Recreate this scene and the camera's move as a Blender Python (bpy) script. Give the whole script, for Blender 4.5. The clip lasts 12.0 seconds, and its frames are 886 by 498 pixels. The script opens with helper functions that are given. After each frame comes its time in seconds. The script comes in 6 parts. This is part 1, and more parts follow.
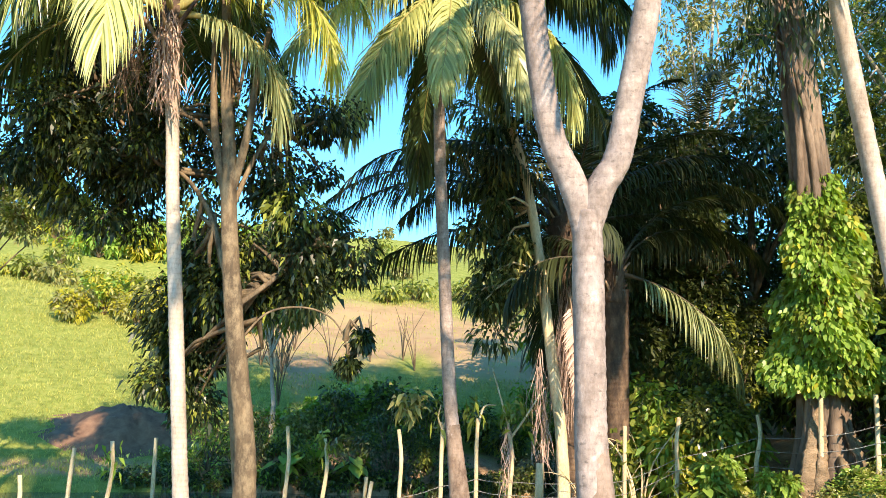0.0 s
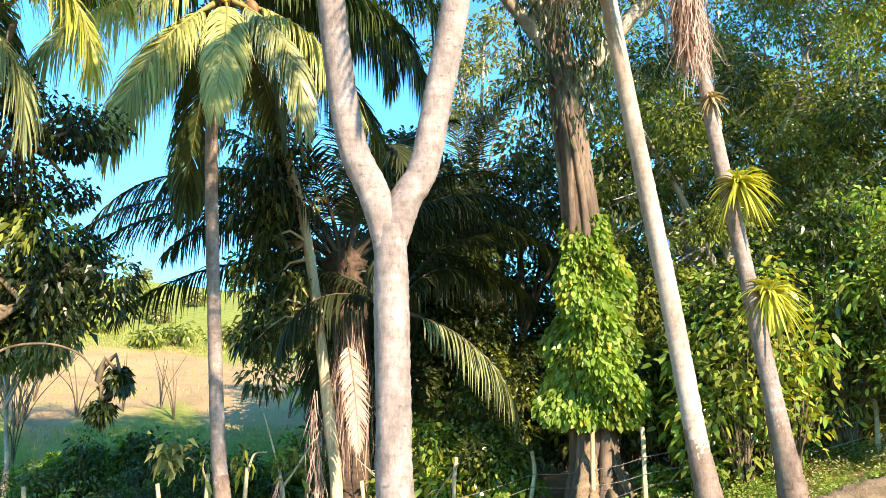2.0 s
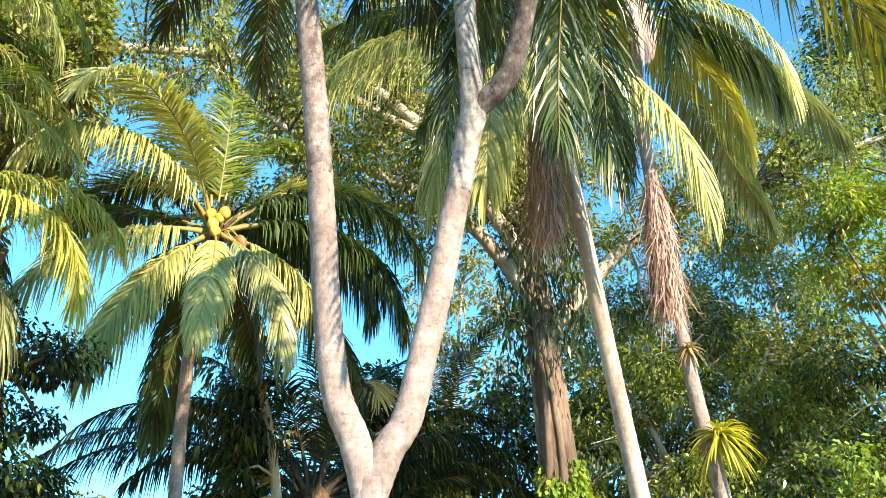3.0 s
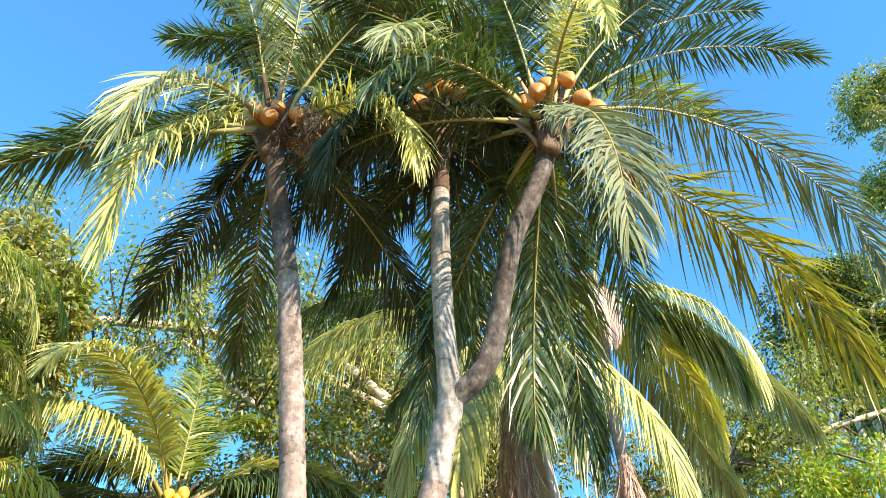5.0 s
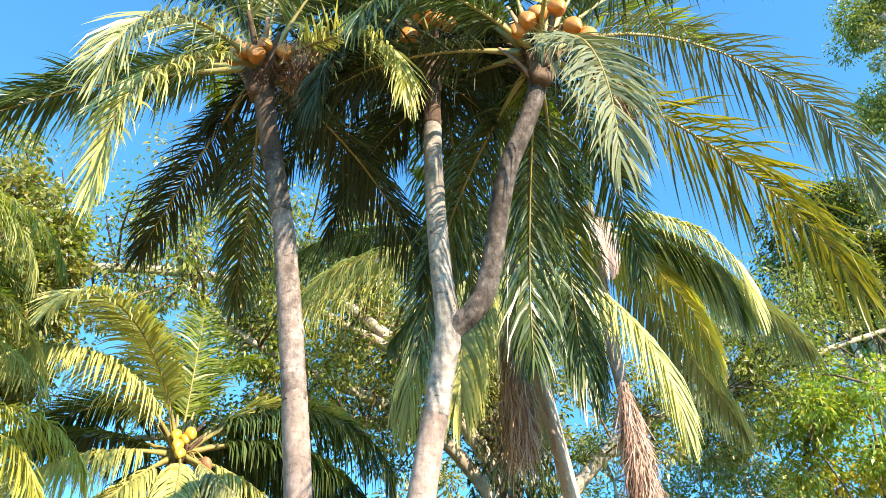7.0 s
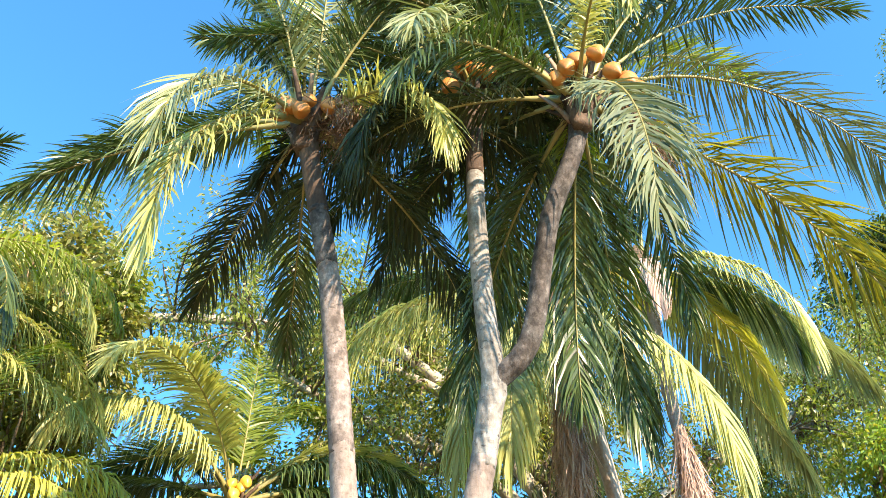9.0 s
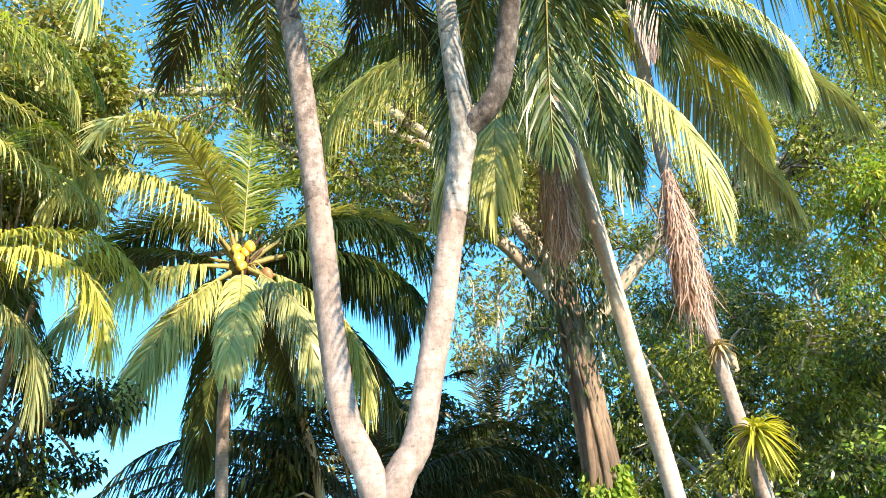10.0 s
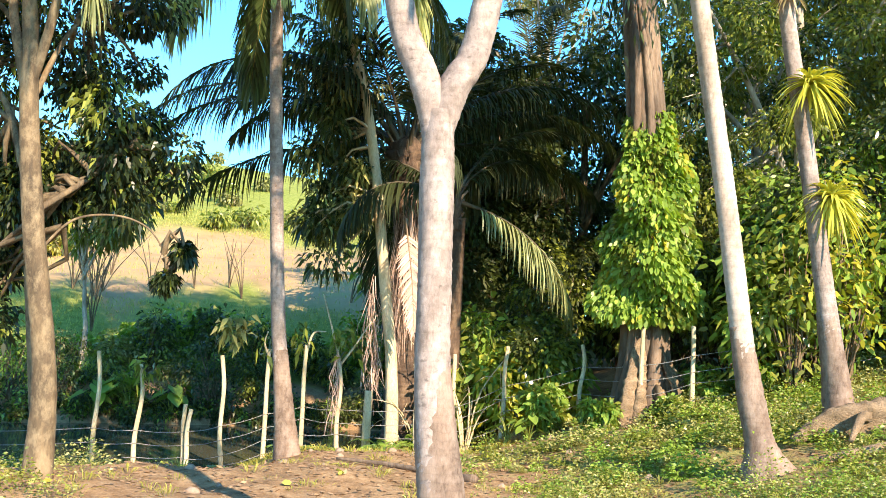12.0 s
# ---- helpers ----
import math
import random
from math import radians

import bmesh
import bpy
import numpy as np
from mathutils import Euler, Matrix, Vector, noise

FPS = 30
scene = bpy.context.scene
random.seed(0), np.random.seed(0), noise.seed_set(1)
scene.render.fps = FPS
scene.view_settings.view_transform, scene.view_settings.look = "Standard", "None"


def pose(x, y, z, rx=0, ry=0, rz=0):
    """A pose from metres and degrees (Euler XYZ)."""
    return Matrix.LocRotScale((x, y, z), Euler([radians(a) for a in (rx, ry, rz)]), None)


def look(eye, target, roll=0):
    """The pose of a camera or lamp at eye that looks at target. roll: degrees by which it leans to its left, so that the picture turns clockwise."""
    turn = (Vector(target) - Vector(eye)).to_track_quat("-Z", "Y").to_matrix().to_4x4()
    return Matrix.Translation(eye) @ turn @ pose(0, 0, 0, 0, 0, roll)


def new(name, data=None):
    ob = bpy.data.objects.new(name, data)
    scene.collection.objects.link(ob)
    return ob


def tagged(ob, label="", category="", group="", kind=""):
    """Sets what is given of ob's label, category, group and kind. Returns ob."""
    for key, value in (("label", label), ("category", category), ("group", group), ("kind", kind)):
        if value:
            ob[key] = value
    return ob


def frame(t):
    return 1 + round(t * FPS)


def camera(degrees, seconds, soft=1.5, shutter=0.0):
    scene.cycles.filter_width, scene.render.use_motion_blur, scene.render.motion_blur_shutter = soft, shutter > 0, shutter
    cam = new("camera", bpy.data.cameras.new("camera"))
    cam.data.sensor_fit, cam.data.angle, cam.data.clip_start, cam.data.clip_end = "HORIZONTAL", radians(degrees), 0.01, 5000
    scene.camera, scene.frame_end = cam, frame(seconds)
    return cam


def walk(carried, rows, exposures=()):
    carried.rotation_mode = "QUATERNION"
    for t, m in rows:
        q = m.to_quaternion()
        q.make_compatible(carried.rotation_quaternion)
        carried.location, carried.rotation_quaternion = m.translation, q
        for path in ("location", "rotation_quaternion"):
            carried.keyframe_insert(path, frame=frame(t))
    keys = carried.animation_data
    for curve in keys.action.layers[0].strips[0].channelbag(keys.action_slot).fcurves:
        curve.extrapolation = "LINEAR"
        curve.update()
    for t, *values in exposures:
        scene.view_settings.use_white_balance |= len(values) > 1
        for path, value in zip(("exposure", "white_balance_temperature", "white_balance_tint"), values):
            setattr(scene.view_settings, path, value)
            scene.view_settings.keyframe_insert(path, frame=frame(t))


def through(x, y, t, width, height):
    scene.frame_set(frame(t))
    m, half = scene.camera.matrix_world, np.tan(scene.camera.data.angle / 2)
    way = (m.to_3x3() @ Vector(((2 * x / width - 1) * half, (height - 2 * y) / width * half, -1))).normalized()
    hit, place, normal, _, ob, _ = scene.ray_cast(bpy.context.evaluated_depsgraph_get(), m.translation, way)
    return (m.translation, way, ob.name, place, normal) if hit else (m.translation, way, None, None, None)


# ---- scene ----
cam = camera(52.8, 12.0, 0.8)
PATH = [
    (0, (0.028, -0.681, 1.761), (0.007, 1.29, 2.1), 2.0),
    (0.5, (-0.011, -0.442, 1.714), (0.038, 1.536, 2.005), 1.8),
    (1, (-0.038, -0.207, 1.672), (0.202, 1.765, 1.902), 0.7),
    (1.5, (0.0, 0.043, 1.623), (0.354, 2.002, 1.813), 0.4),
    (2, (-0.096, 0.125, 1.711), (0.394, 2.012, 2.157), -0.3),
    (2.5, (-0.158, 0.171, 1.79), (0.365, 1.963, 2.507), 0.6),
    (3, (-0.181, 0.148, 1.851), (0.314, 1.849, 2.779), 1.3),
    (3.5, (-0.257, 0.13, 1.885), (0.213, 1.697, 3.036), 1.3),
    (3.7, (-0.279, 0.133, 1.876), (0.184, 1.648, 3.097), 1.1),
    (5.3, (-0.293, 0.076, 1.984), (0.156, 1.413, 3.402), 1.0),
    (5.5, (-0.289, 0.058, 1.97), (0.166, 1.395, 3.386), 0.4),
    (6, (-0.298, 0.044, 1.943), (0.168, 1.387, 3.35), -1.0),
    (6.5, (-0.289, 0.082, 1.955), (0.19, 1.469, 3.314), -1.3),
    (6.7, (-0.279, 0.103, 1.954), (0.212, 1.527, 3.27), -1.1),
    (8.3, (-0.207, 0.093, 1.983), (0.165, 1.556, 3.295), 1.0),
    (8.5, (-0.216, 0.063, 1.996), (0.147, 1.503, 3.335), 1.4),
    (9, (-0.2, 0.016, 1.982), (0.151, 1.422, 3.36), 0.8),
    (9.5, (-0.018, -0.029, 1.933), (0.348, 1.454, 3.223), -1.0),
    (10, (0.09, -0.047, 1.872), (0.493, 1.664, 2.825), -2.0),
    (10.5, (0.041, -0.037, 1.805), (0.483, 1.762, 2.56), -1.1),
    (11, (0.038, -0.037, 1.694), (0.486, 1.834, 2.242), -0.8),
    (11.5, (0.028, -0.037, 1.581), (0.452, 1.898, 1.861), 1.0),
    (12, (0.025, -0.033, 1.628), (0.383, 1.924, 1.838), 2.8),
]
walk(cam, [(t, look(*v)) for t, *v in PATH], [(0.0, 1.21), (1.2, 1.35), (2.0, 1.44), (3.2, 1.53), (5.5, 1.54), (6.5, 1.57), (8.5, 1.58), (10.5, 1.58), (11.4, 1.52), (12.0, 1.48)])

# ---- world, sun ----
SUN_EL, SUN_BEAR = 29.0, 160.0
world = bpy.data.worlds.new("sky")
scene.world = world
world.use_nodes = True
wn = world.node_tree
sky = wn.nodes.new("ShaderNodeTexSky")
sky.sky_type, sky.sun_disc = "NISHITA", False
sky.sun_elevation, sky.sun_rotation = radians(SUN_EL), radians(SUN_BEAR)
sky.air_density, sky.dust_density, sky.ozone_density = 0.9, 0.1, 3.2
tint = wn.nodes.new("ShaderNodeMix")
tint.data_type, tint.blend_type = "RGBA", "MULTIPLY"
tint.inputs[0].default_value, tint.inputs[7].default_value = 1.0, (0.65, 1.3, 1.44, 1)
wn.links.new(sky.outputs[0], tint.inputs[6])
wn.links.new(tint.outputs[2], wn.nodes["Background"].inputs[0])
wn.nodes["Background"].inputs[1].default_value = 0.132
sun_to = Vector((math.sin(radians(SUN_BEAR)) * math.cos(radians(SUN_EL)), math.cos(radians(SUN_BEAR)) * math.cos(radians(SUN_EL)), math.sin(radians(SUN_EL))))
sun = new("sun", bpy.data.lights.new("sun", "SUN"))
sun.data.energy, sun.data.angle, sun.data.color = 5.0, radians(0.5), (1.0, 0.775, 0.55)
sun.matrix_world = look(sun_to * 60, (0, 0, 0))

# ---- materials ----


def nodes_of(name):
    m = bpy.data.materials.new(name)
    m.use_nodes = True
    t = m.node_tree
    return m, t, t.nodes["Principled BSDF"]


def add(t, kind, **values):
    n = t.nodes.new(kind)
    for key, value in values.items():
        n.inputs[key].default_value = value
    return n


def ramp(t, source, stops):
    r = t.nodes.new("ShaderNodeValToRGB")
    while len(r.color_ramp.elements) < len(stops):
        r.color_ramp.elements.new(0.5)
    for e, (p, c) in zip(r.color_ramp.elements, stops):
        e.position, e.color = p, (*c, 1)
    t.links.new(source, r.inputs[0])
    return r.outputs[0]


def mixed(t, factor, a, b, blend="MIX"):
    m = t.nodes.new("ShaderNodeMix")
    m.data_type, m.blend_type = "RGBA", blend
    for source, socket in ((factor, m.inputs[0]), (a, m.inputs[6]), (b, m.inputs[7])):
        if isinstance(source, (int, float)):
            socket.default_value = source
        elif isinstance(source, tuple):
            socket.default_value = (*source, 1)
        else:
            t.links.new(source, socket)
    return m.outputs[2]


def noise_of(t, scale, detail=4.0, rough=0.6, coords="Object", stretch=None):
    c = t.nodes.new("ShaderNodeTexCoord")
    n = add(t, "ShaderNodeTexNoise", Scale=scale, Detail=detail, Roughness=rough)
    source = c.outputs[coords]
    if stretch:
        mp = t.nodes.new("ShaderNodeMapping")
        mp.inputs["Scale"].default_value = stretch
        t.links.new(source, mp.inputs[0])
        source = mp.outputs[0]
    t.links.new(source, n.inputs["Vector"])
    return n.outputs[0]


def bump(t, p, height, strength, distance):
    b = add(t, "ShaderNodeBump", Strength=strength, Distance=distance)
    t.links.new(height, b.inputs["Height"])
    t.links.new(b.outputs[0], p.inputs["Normal"])


def leaf_material(name, dark, light, through, share=0.35, gloss=0.45, island=True, patch=1.2):
    """Leaves: gloss on top, light shining through; colour varies from leaf to leaf and from plant to plant."""
    m, t, p = nodes_of(name)
    g = t.nodes.new("ShaderNodeNewGeometry")
    o = t.nodes.new("ShaderNodeObjectInfo")
    n = noise_of(t, patch, 3.0)
    a = t.nodes.new("ShaderNodeMath")
    a.operation = "MULTIPLY_ADD"
    t.links.new(g.outputs["Random Per Island"] if island else o.outputs["Random"], a.inputs[0])
    a.inputs[1].default_value, a.inputs[2].default_value = 0.55, -0.05
    b = t.nodes.new("ShaderNodeMath")
    b.operation = "MULTIPLY_ADD"
    t.links.new(n, b.inputs[0])
    b.inputs[1].default_value = 0.6
    t.links.new(a.outputs[0], b.inputs[2])
    colour = ramp(t, b.outputs[0], [(0.1, dark), (0.8, light)])
    t.links.new(colour, p.inputs["Base Color"])
    p.inputs["Roughness"].default_value = gloss
    p.inputs["Specular IOR Level"].default_value = 0.42
    tr = t.nodes.new("ShaderNodeBsdfTranslucent")
    t.links.new(mixed(t, 1.0, colour, through, "MULTIPLY"), tr.inputs[0])
    mx = t.nodes.new("ShaderNodeMixShader")
    mx.inputs[0].default_value = share
    t.links.new(p.outputs[0], mx.inputs[1])
    t.links.new(tr.outputs[0], mx.inputs[2])
    t.links.new(mx.outputs[0], t.nodes["Material Output"].inputs[0])
    return m


def bark_material(name, dark, mid, light, scale=3.0, rings=0.0, rough=0.85, depth=0.01, stretch=(1, 1, 0.35), patch=None, scars=0.0, mottle=0.0):
    m, t, p = nodes_of(name)
    big = noise_of(t, scale, 5.0, 0.65, stretch=stretch)
    fine = noise_of(t, scale * 9, 4.0, 0.7, stretch=stretch)
    colour = ramp(t, big, [(0.3, dark), (0.5, mid), (0.68, light)])
    colour = mixed(t, 0.55, colour, ramp(t, fine, [(0.3, (0.45, 0.42, 0.38)), (0.52, (1, 1, 1)), (0.75, (1.15, 1.12, 1.08))]), "MULTIPLY")
    height = fine
    if rings:
        c = t.nodes.new("ShaderNodeTexCoord")
        w = add(t, "ShaderNodeTexWave", Scale=rings * 1.5, Distortion=3.5, Detail=4.0)
        w.inputs["Detail Scale"].default_value = 3.0
        w.bands_direction, w.wave_profile = "Z", "SAW"
        t.links.new(c.outputs["Object"], w.inputs[0])
        worn = ramp(t, noise_of(t, 5.0, 3.0), [(0.25, (0, 0, 0)), (0.55, (1, 1, 1))])
        line = ramp(t, w.outputs["Fac"], [(0.0, (0.78, 0.74, 0.71)), (0.2, (0.96, 0.95, 0.94)), (0.5, (1.05, 1.04, 1.03)), (1.0, (0.95, 0.94, 0.93))])
        colour = mixed(t, mixed(t, 0.65, (0.3, 0.3, 0.3), worn), colour, mixed(t, 1.0, colour, line, "MULTIPLY"))
        height = mixed(t, 0.4, fine, w.outputs["Fac"])
    if patch:
        spots = noise_of(t, 7.0, 5.0, 0.75, stretch=(1, 1, 0.6))
        colour = mixed(t, ramp(t, spots, [(0.46, (0, 0, 0)), (0.8, (1, 1, 1))]), colour, patch)
    if mottle:
        blotch = noise_of(t, 11.0, 6.0, 0.7, stretch=(1, 1, 0.8))
        colour = mixed(t, mottle, colour, mixed(t, 1.0, colour, ramp(t, blotch, [(0.4, (0.3, 0.29, 0.28)), (0.48, (0.85, 0.86, 0.87)), (0.56, (1.15, 1.17, 1.18)), (0.62, (1.9, 1.95, 2.0))]), "MULTIPLY"))
    if scars:
        pits = noise_of(t, 16.0, 3.0, 0.6, stretch=(1, 1, 1.5))
        colour = mixed(t, ramp(t, pits, [(0.3, (scars, scars, scars)), (0.39, (0, 0, 0))]), colour, (0.05, 0.042, 0.036))
    t.links.new(colour, p.inputs["Base Color"])
    p.inputs["Roughness"].default_value = rough
    bump(t, p, height, 0.7, depth)
    return m


def plain_material(name, a, b, scale=6.0, rough=0.7, depth=0.004):
    m, t, p = nodes_of(name)
    n = noise_of(t, scale, 5.0, 0.65)
    t.links.new(ramp(t, n, [(0.3, a), (0.7, b)]), p.inputs["Base Color"])
    p.inputs["Roughness"].default_value = rough
    bump(t, p, n, 0.5, depth)
    return m


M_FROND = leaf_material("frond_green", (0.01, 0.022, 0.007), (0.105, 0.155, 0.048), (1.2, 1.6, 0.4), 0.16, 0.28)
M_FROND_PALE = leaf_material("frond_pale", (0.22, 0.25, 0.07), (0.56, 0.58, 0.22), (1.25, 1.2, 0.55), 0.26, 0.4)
# Duller copy for shaded near fronds: shade put into the leaf colour.
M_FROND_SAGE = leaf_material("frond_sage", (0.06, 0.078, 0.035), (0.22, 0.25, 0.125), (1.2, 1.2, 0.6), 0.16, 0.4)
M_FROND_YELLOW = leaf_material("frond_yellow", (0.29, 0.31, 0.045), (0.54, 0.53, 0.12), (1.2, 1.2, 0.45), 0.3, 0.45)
# Brighter copy for backlit fronds: light put into the leaf colour.
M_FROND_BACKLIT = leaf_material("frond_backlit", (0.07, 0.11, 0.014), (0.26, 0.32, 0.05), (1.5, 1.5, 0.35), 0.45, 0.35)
M_FROND_TIPPED = leaf_material("frond_yellow_tipped", (0.015, 0.03, 0.007), (0.34, 0.33, 0.045), (1.4, 1.3, 0.35), 0.35, 0.35)
M_FROND_DEAD = leaf_material("frond_dead", (0.3, 0.195, 0.15), (0.64, 0.47, 0.38), (1.0, 0.9, 0.75), 0.15, 0.8)
M_STRAND = leaf_material("flower_strand", (0.09, 0.05, 0.032), (0.3, 0.19, 0.12), (1.0, 0.9, 0.75), 0.1, 0.8)
# Dark oil palm fronds; in coconut crowns this colour stands in for shade.
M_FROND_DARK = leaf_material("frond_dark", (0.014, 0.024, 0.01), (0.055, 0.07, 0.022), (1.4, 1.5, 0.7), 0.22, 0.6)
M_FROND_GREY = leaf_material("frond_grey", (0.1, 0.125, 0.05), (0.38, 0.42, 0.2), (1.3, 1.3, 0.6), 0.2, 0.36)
M_RACHIS = plain_material("rachis", (0.2, 0.19, 0.06), (0.36, 0.3, 0.1), 5.0, 0.5)
M_RACHIS_OLD = plain_material("rachis_old", (0.16, 0.1, 0.06), (0.34, 0.23, 0.14), 5.0, 0.7)
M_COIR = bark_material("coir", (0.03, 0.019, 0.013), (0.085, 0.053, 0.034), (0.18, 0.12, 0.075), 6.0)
M_NUT = plain_material("coconut_husk", (0.42, 0.15, 0.025), (0.56, 0.25, 0.055), 7.0, 0.5)
M_NUT_BROWN = plain_material("coconut_husk_brown", (0.2, 0.1, 0.04), (0.36, 0.2, 0.09), 7.0, 0.55)
M_NUT_YELLOW = plain_material("coconut_husk_yellow", (0.62, 0.36, 0.03), (0.75, 0.5, 0.08), 7.0, 0.42)
M_PALM = bark_material("palm_trunk", (0.15, 0.115, 0.098), (0.28, 0.225, 0.195), (0.37, 0.31, 0.275), 3.4, 3.4, patch=(0.35, 0.295, 0.275), scars=0.5, mottle=0.3)
M_PALM_BROWN = bark_material("palm_trunk_brown", (0.1, 0.068, 0.05), (0.19, 0.135, 0.1), (0.3, 0.22, 0.17), 4.0, 4.0, patch=(0.33, 0.26, 0.21))
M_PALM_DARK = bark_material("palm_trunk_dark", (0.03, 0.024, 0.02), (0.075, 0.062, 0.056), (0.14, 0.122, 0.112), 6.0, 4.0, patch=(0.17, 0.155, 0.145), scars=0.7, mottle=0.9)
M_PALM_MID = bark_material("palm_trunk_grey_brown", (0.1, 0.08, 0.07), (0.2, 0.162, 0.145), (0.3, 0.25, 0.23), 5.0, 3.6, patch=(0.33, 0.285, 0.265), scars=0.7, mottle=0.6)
M_PALM_WHITE = bark_material("palm_trunk_white", (0.32, 0.265, 0.21), (0.48, 0.41, 0.34), (0.58, 0.51, 0.44), 2.6, 3.4)
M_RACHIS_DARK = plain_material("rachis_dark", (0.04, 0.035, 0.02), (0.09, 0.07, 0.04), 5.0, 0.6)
M_PALM_PALE = bark_material("palm_trunk_pale", (0.27, 0.215, 0.17), (0.42, 0.35, 0.29), (0.53, 0.46, 0.4), 2.6, 3.4, patch=(0.54, 0.48, 0.42))
M_PALM_LICHEN = bark_material("palm_trunk_lichen", (0.19, 0.178, 0.16), (0.27, 0.256, 0.235), (0.33, 0.316, 0.295), 4.0, 3.4, scars=0.9, mottle=0.5)
# Mottled bark; pale patches put the mango trunk's sun flecks into its colour.
M_BARK = bark_material("tree_bark", (0.045, 0.032, 0.02), (0.12, 0.085, 0.048), (0.25, 0.18, 0.1), 4.0, patch=(0.34, 0.26, 0.155))
M_BARK_GREY = bark_material("fig_bark", (0.06, 0.042, 0.029), (0.14, 0.1, 0.07), (0.27, 0.2, 0.14), 2.0, depth=0.03)
M_BARK_PALE = bark_material("pale_bark", (0.22, 0.19, 0.15), (0.38, 0.34, 0.27), (0.55, 0.5, 0.42), 3.0)
M_POST = bark_material("stake_wood", (0.4, 0.31, 0.17), (0.57, 0.46, 0.28), (0.7, 0.6, 0.41), 5.0)
# Dark leaf, also used to colour in the shade of bank and deep wood.
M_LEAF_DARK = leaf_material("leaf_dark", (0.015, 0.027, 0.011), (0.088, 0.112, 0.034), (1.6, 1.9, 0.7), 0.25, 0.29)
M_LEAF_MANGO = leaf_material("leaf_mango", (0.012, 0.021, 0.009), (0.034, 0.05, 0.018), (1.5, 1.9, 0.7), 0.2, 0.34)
M_LEAF_MID = leaf_material("leaf_mid", (0.042, 0.068, 0.012), (0.31, 0.34, 0.065), (1.4, 1.6, 0.5), 0.32, 0.3)
M_LEAF_OLIVE = leaf_material("leaf_olive", (0.08, 0.092, 0.028), (0.36, 0.36, 0.13), (1.4, 1.3, 0.5), 0.3, 0.38)
M_LEAF_BRIGHT = leaf_material("leaf_bright", (0.08, 0.155, 0.02), (0.33, 0.47, 0.085), (1.4, 1.4, 0.4), 0.35, 0.38)
M_WEED = leaf_material("weed_leaf", (0.16, 0.18, 0.05), (0.46, 0.45, 0.17), (1.2, 1.2, 0.6), 0.3, 0.5)
M_LEAF_YELLOW = leaf_material("leaf_yellow", (0.24, 0.25, 0.02), (0.52, 0.48, 0.06), (1.3, 1.2, 0.4), 0.35, 0.38)
M_BROM = leaf_material("bromeliad_leaf", (0.28, 0.32, 0.025), (0.58, 0.58, 0.1), (1.3, 1.2, 0.4), 0.3, 0.38)
M_GRASS = leaf_material("grass_blade", (0.16, 0.18, 0.025), (0.42, 0.4, 0.09), (1.3, 1.2, 0.5), 0.3, 0.5)
M_MEADOW = leaf_material("meadow_blade", (0.2, 0.23, 0.045), (0.46, 0.45, 0.12), (1.3, 1.3, 0.5), 0.3, 0.5)
M_STRAW = leaf_material("straw", (0.3, 0.24, 0.1), (0.55, 0.45, 0.24), (1, 1, 0.8), 0.2, 0.7)
M_LITTER = leaf_material("leaf_litter", (0.1, 0.06, 0.035), (0.4, 0.26, 0.15), (1, 0.9, 0.7), 0.1, 0.8)
M_STONE = plain_material("stone", (0.2, 0.15, 0.11), (0.36, 0.28, 0.21), 8.0, 0.85, 0.01)
M_SOIL = plain_material("soil_heap", (0.1, 0.055, 0.034), (0.22, 0.13, 0.078), 3.0, 0.95, 0.05)
M_LOG = bark_material("weathered_log", (0.14, 0.1, 0.06), (0.28, 0.2, 0.12), (0.42, 0.31, 0.2), 5.0, depth=0.08, stretch=(0.5, 1, 1))
M_WIRE = plain_material("fence_wire", (0.16, 0.15, 0.14), (0.34, 0.33, 0.31), 30.0, 0.5)


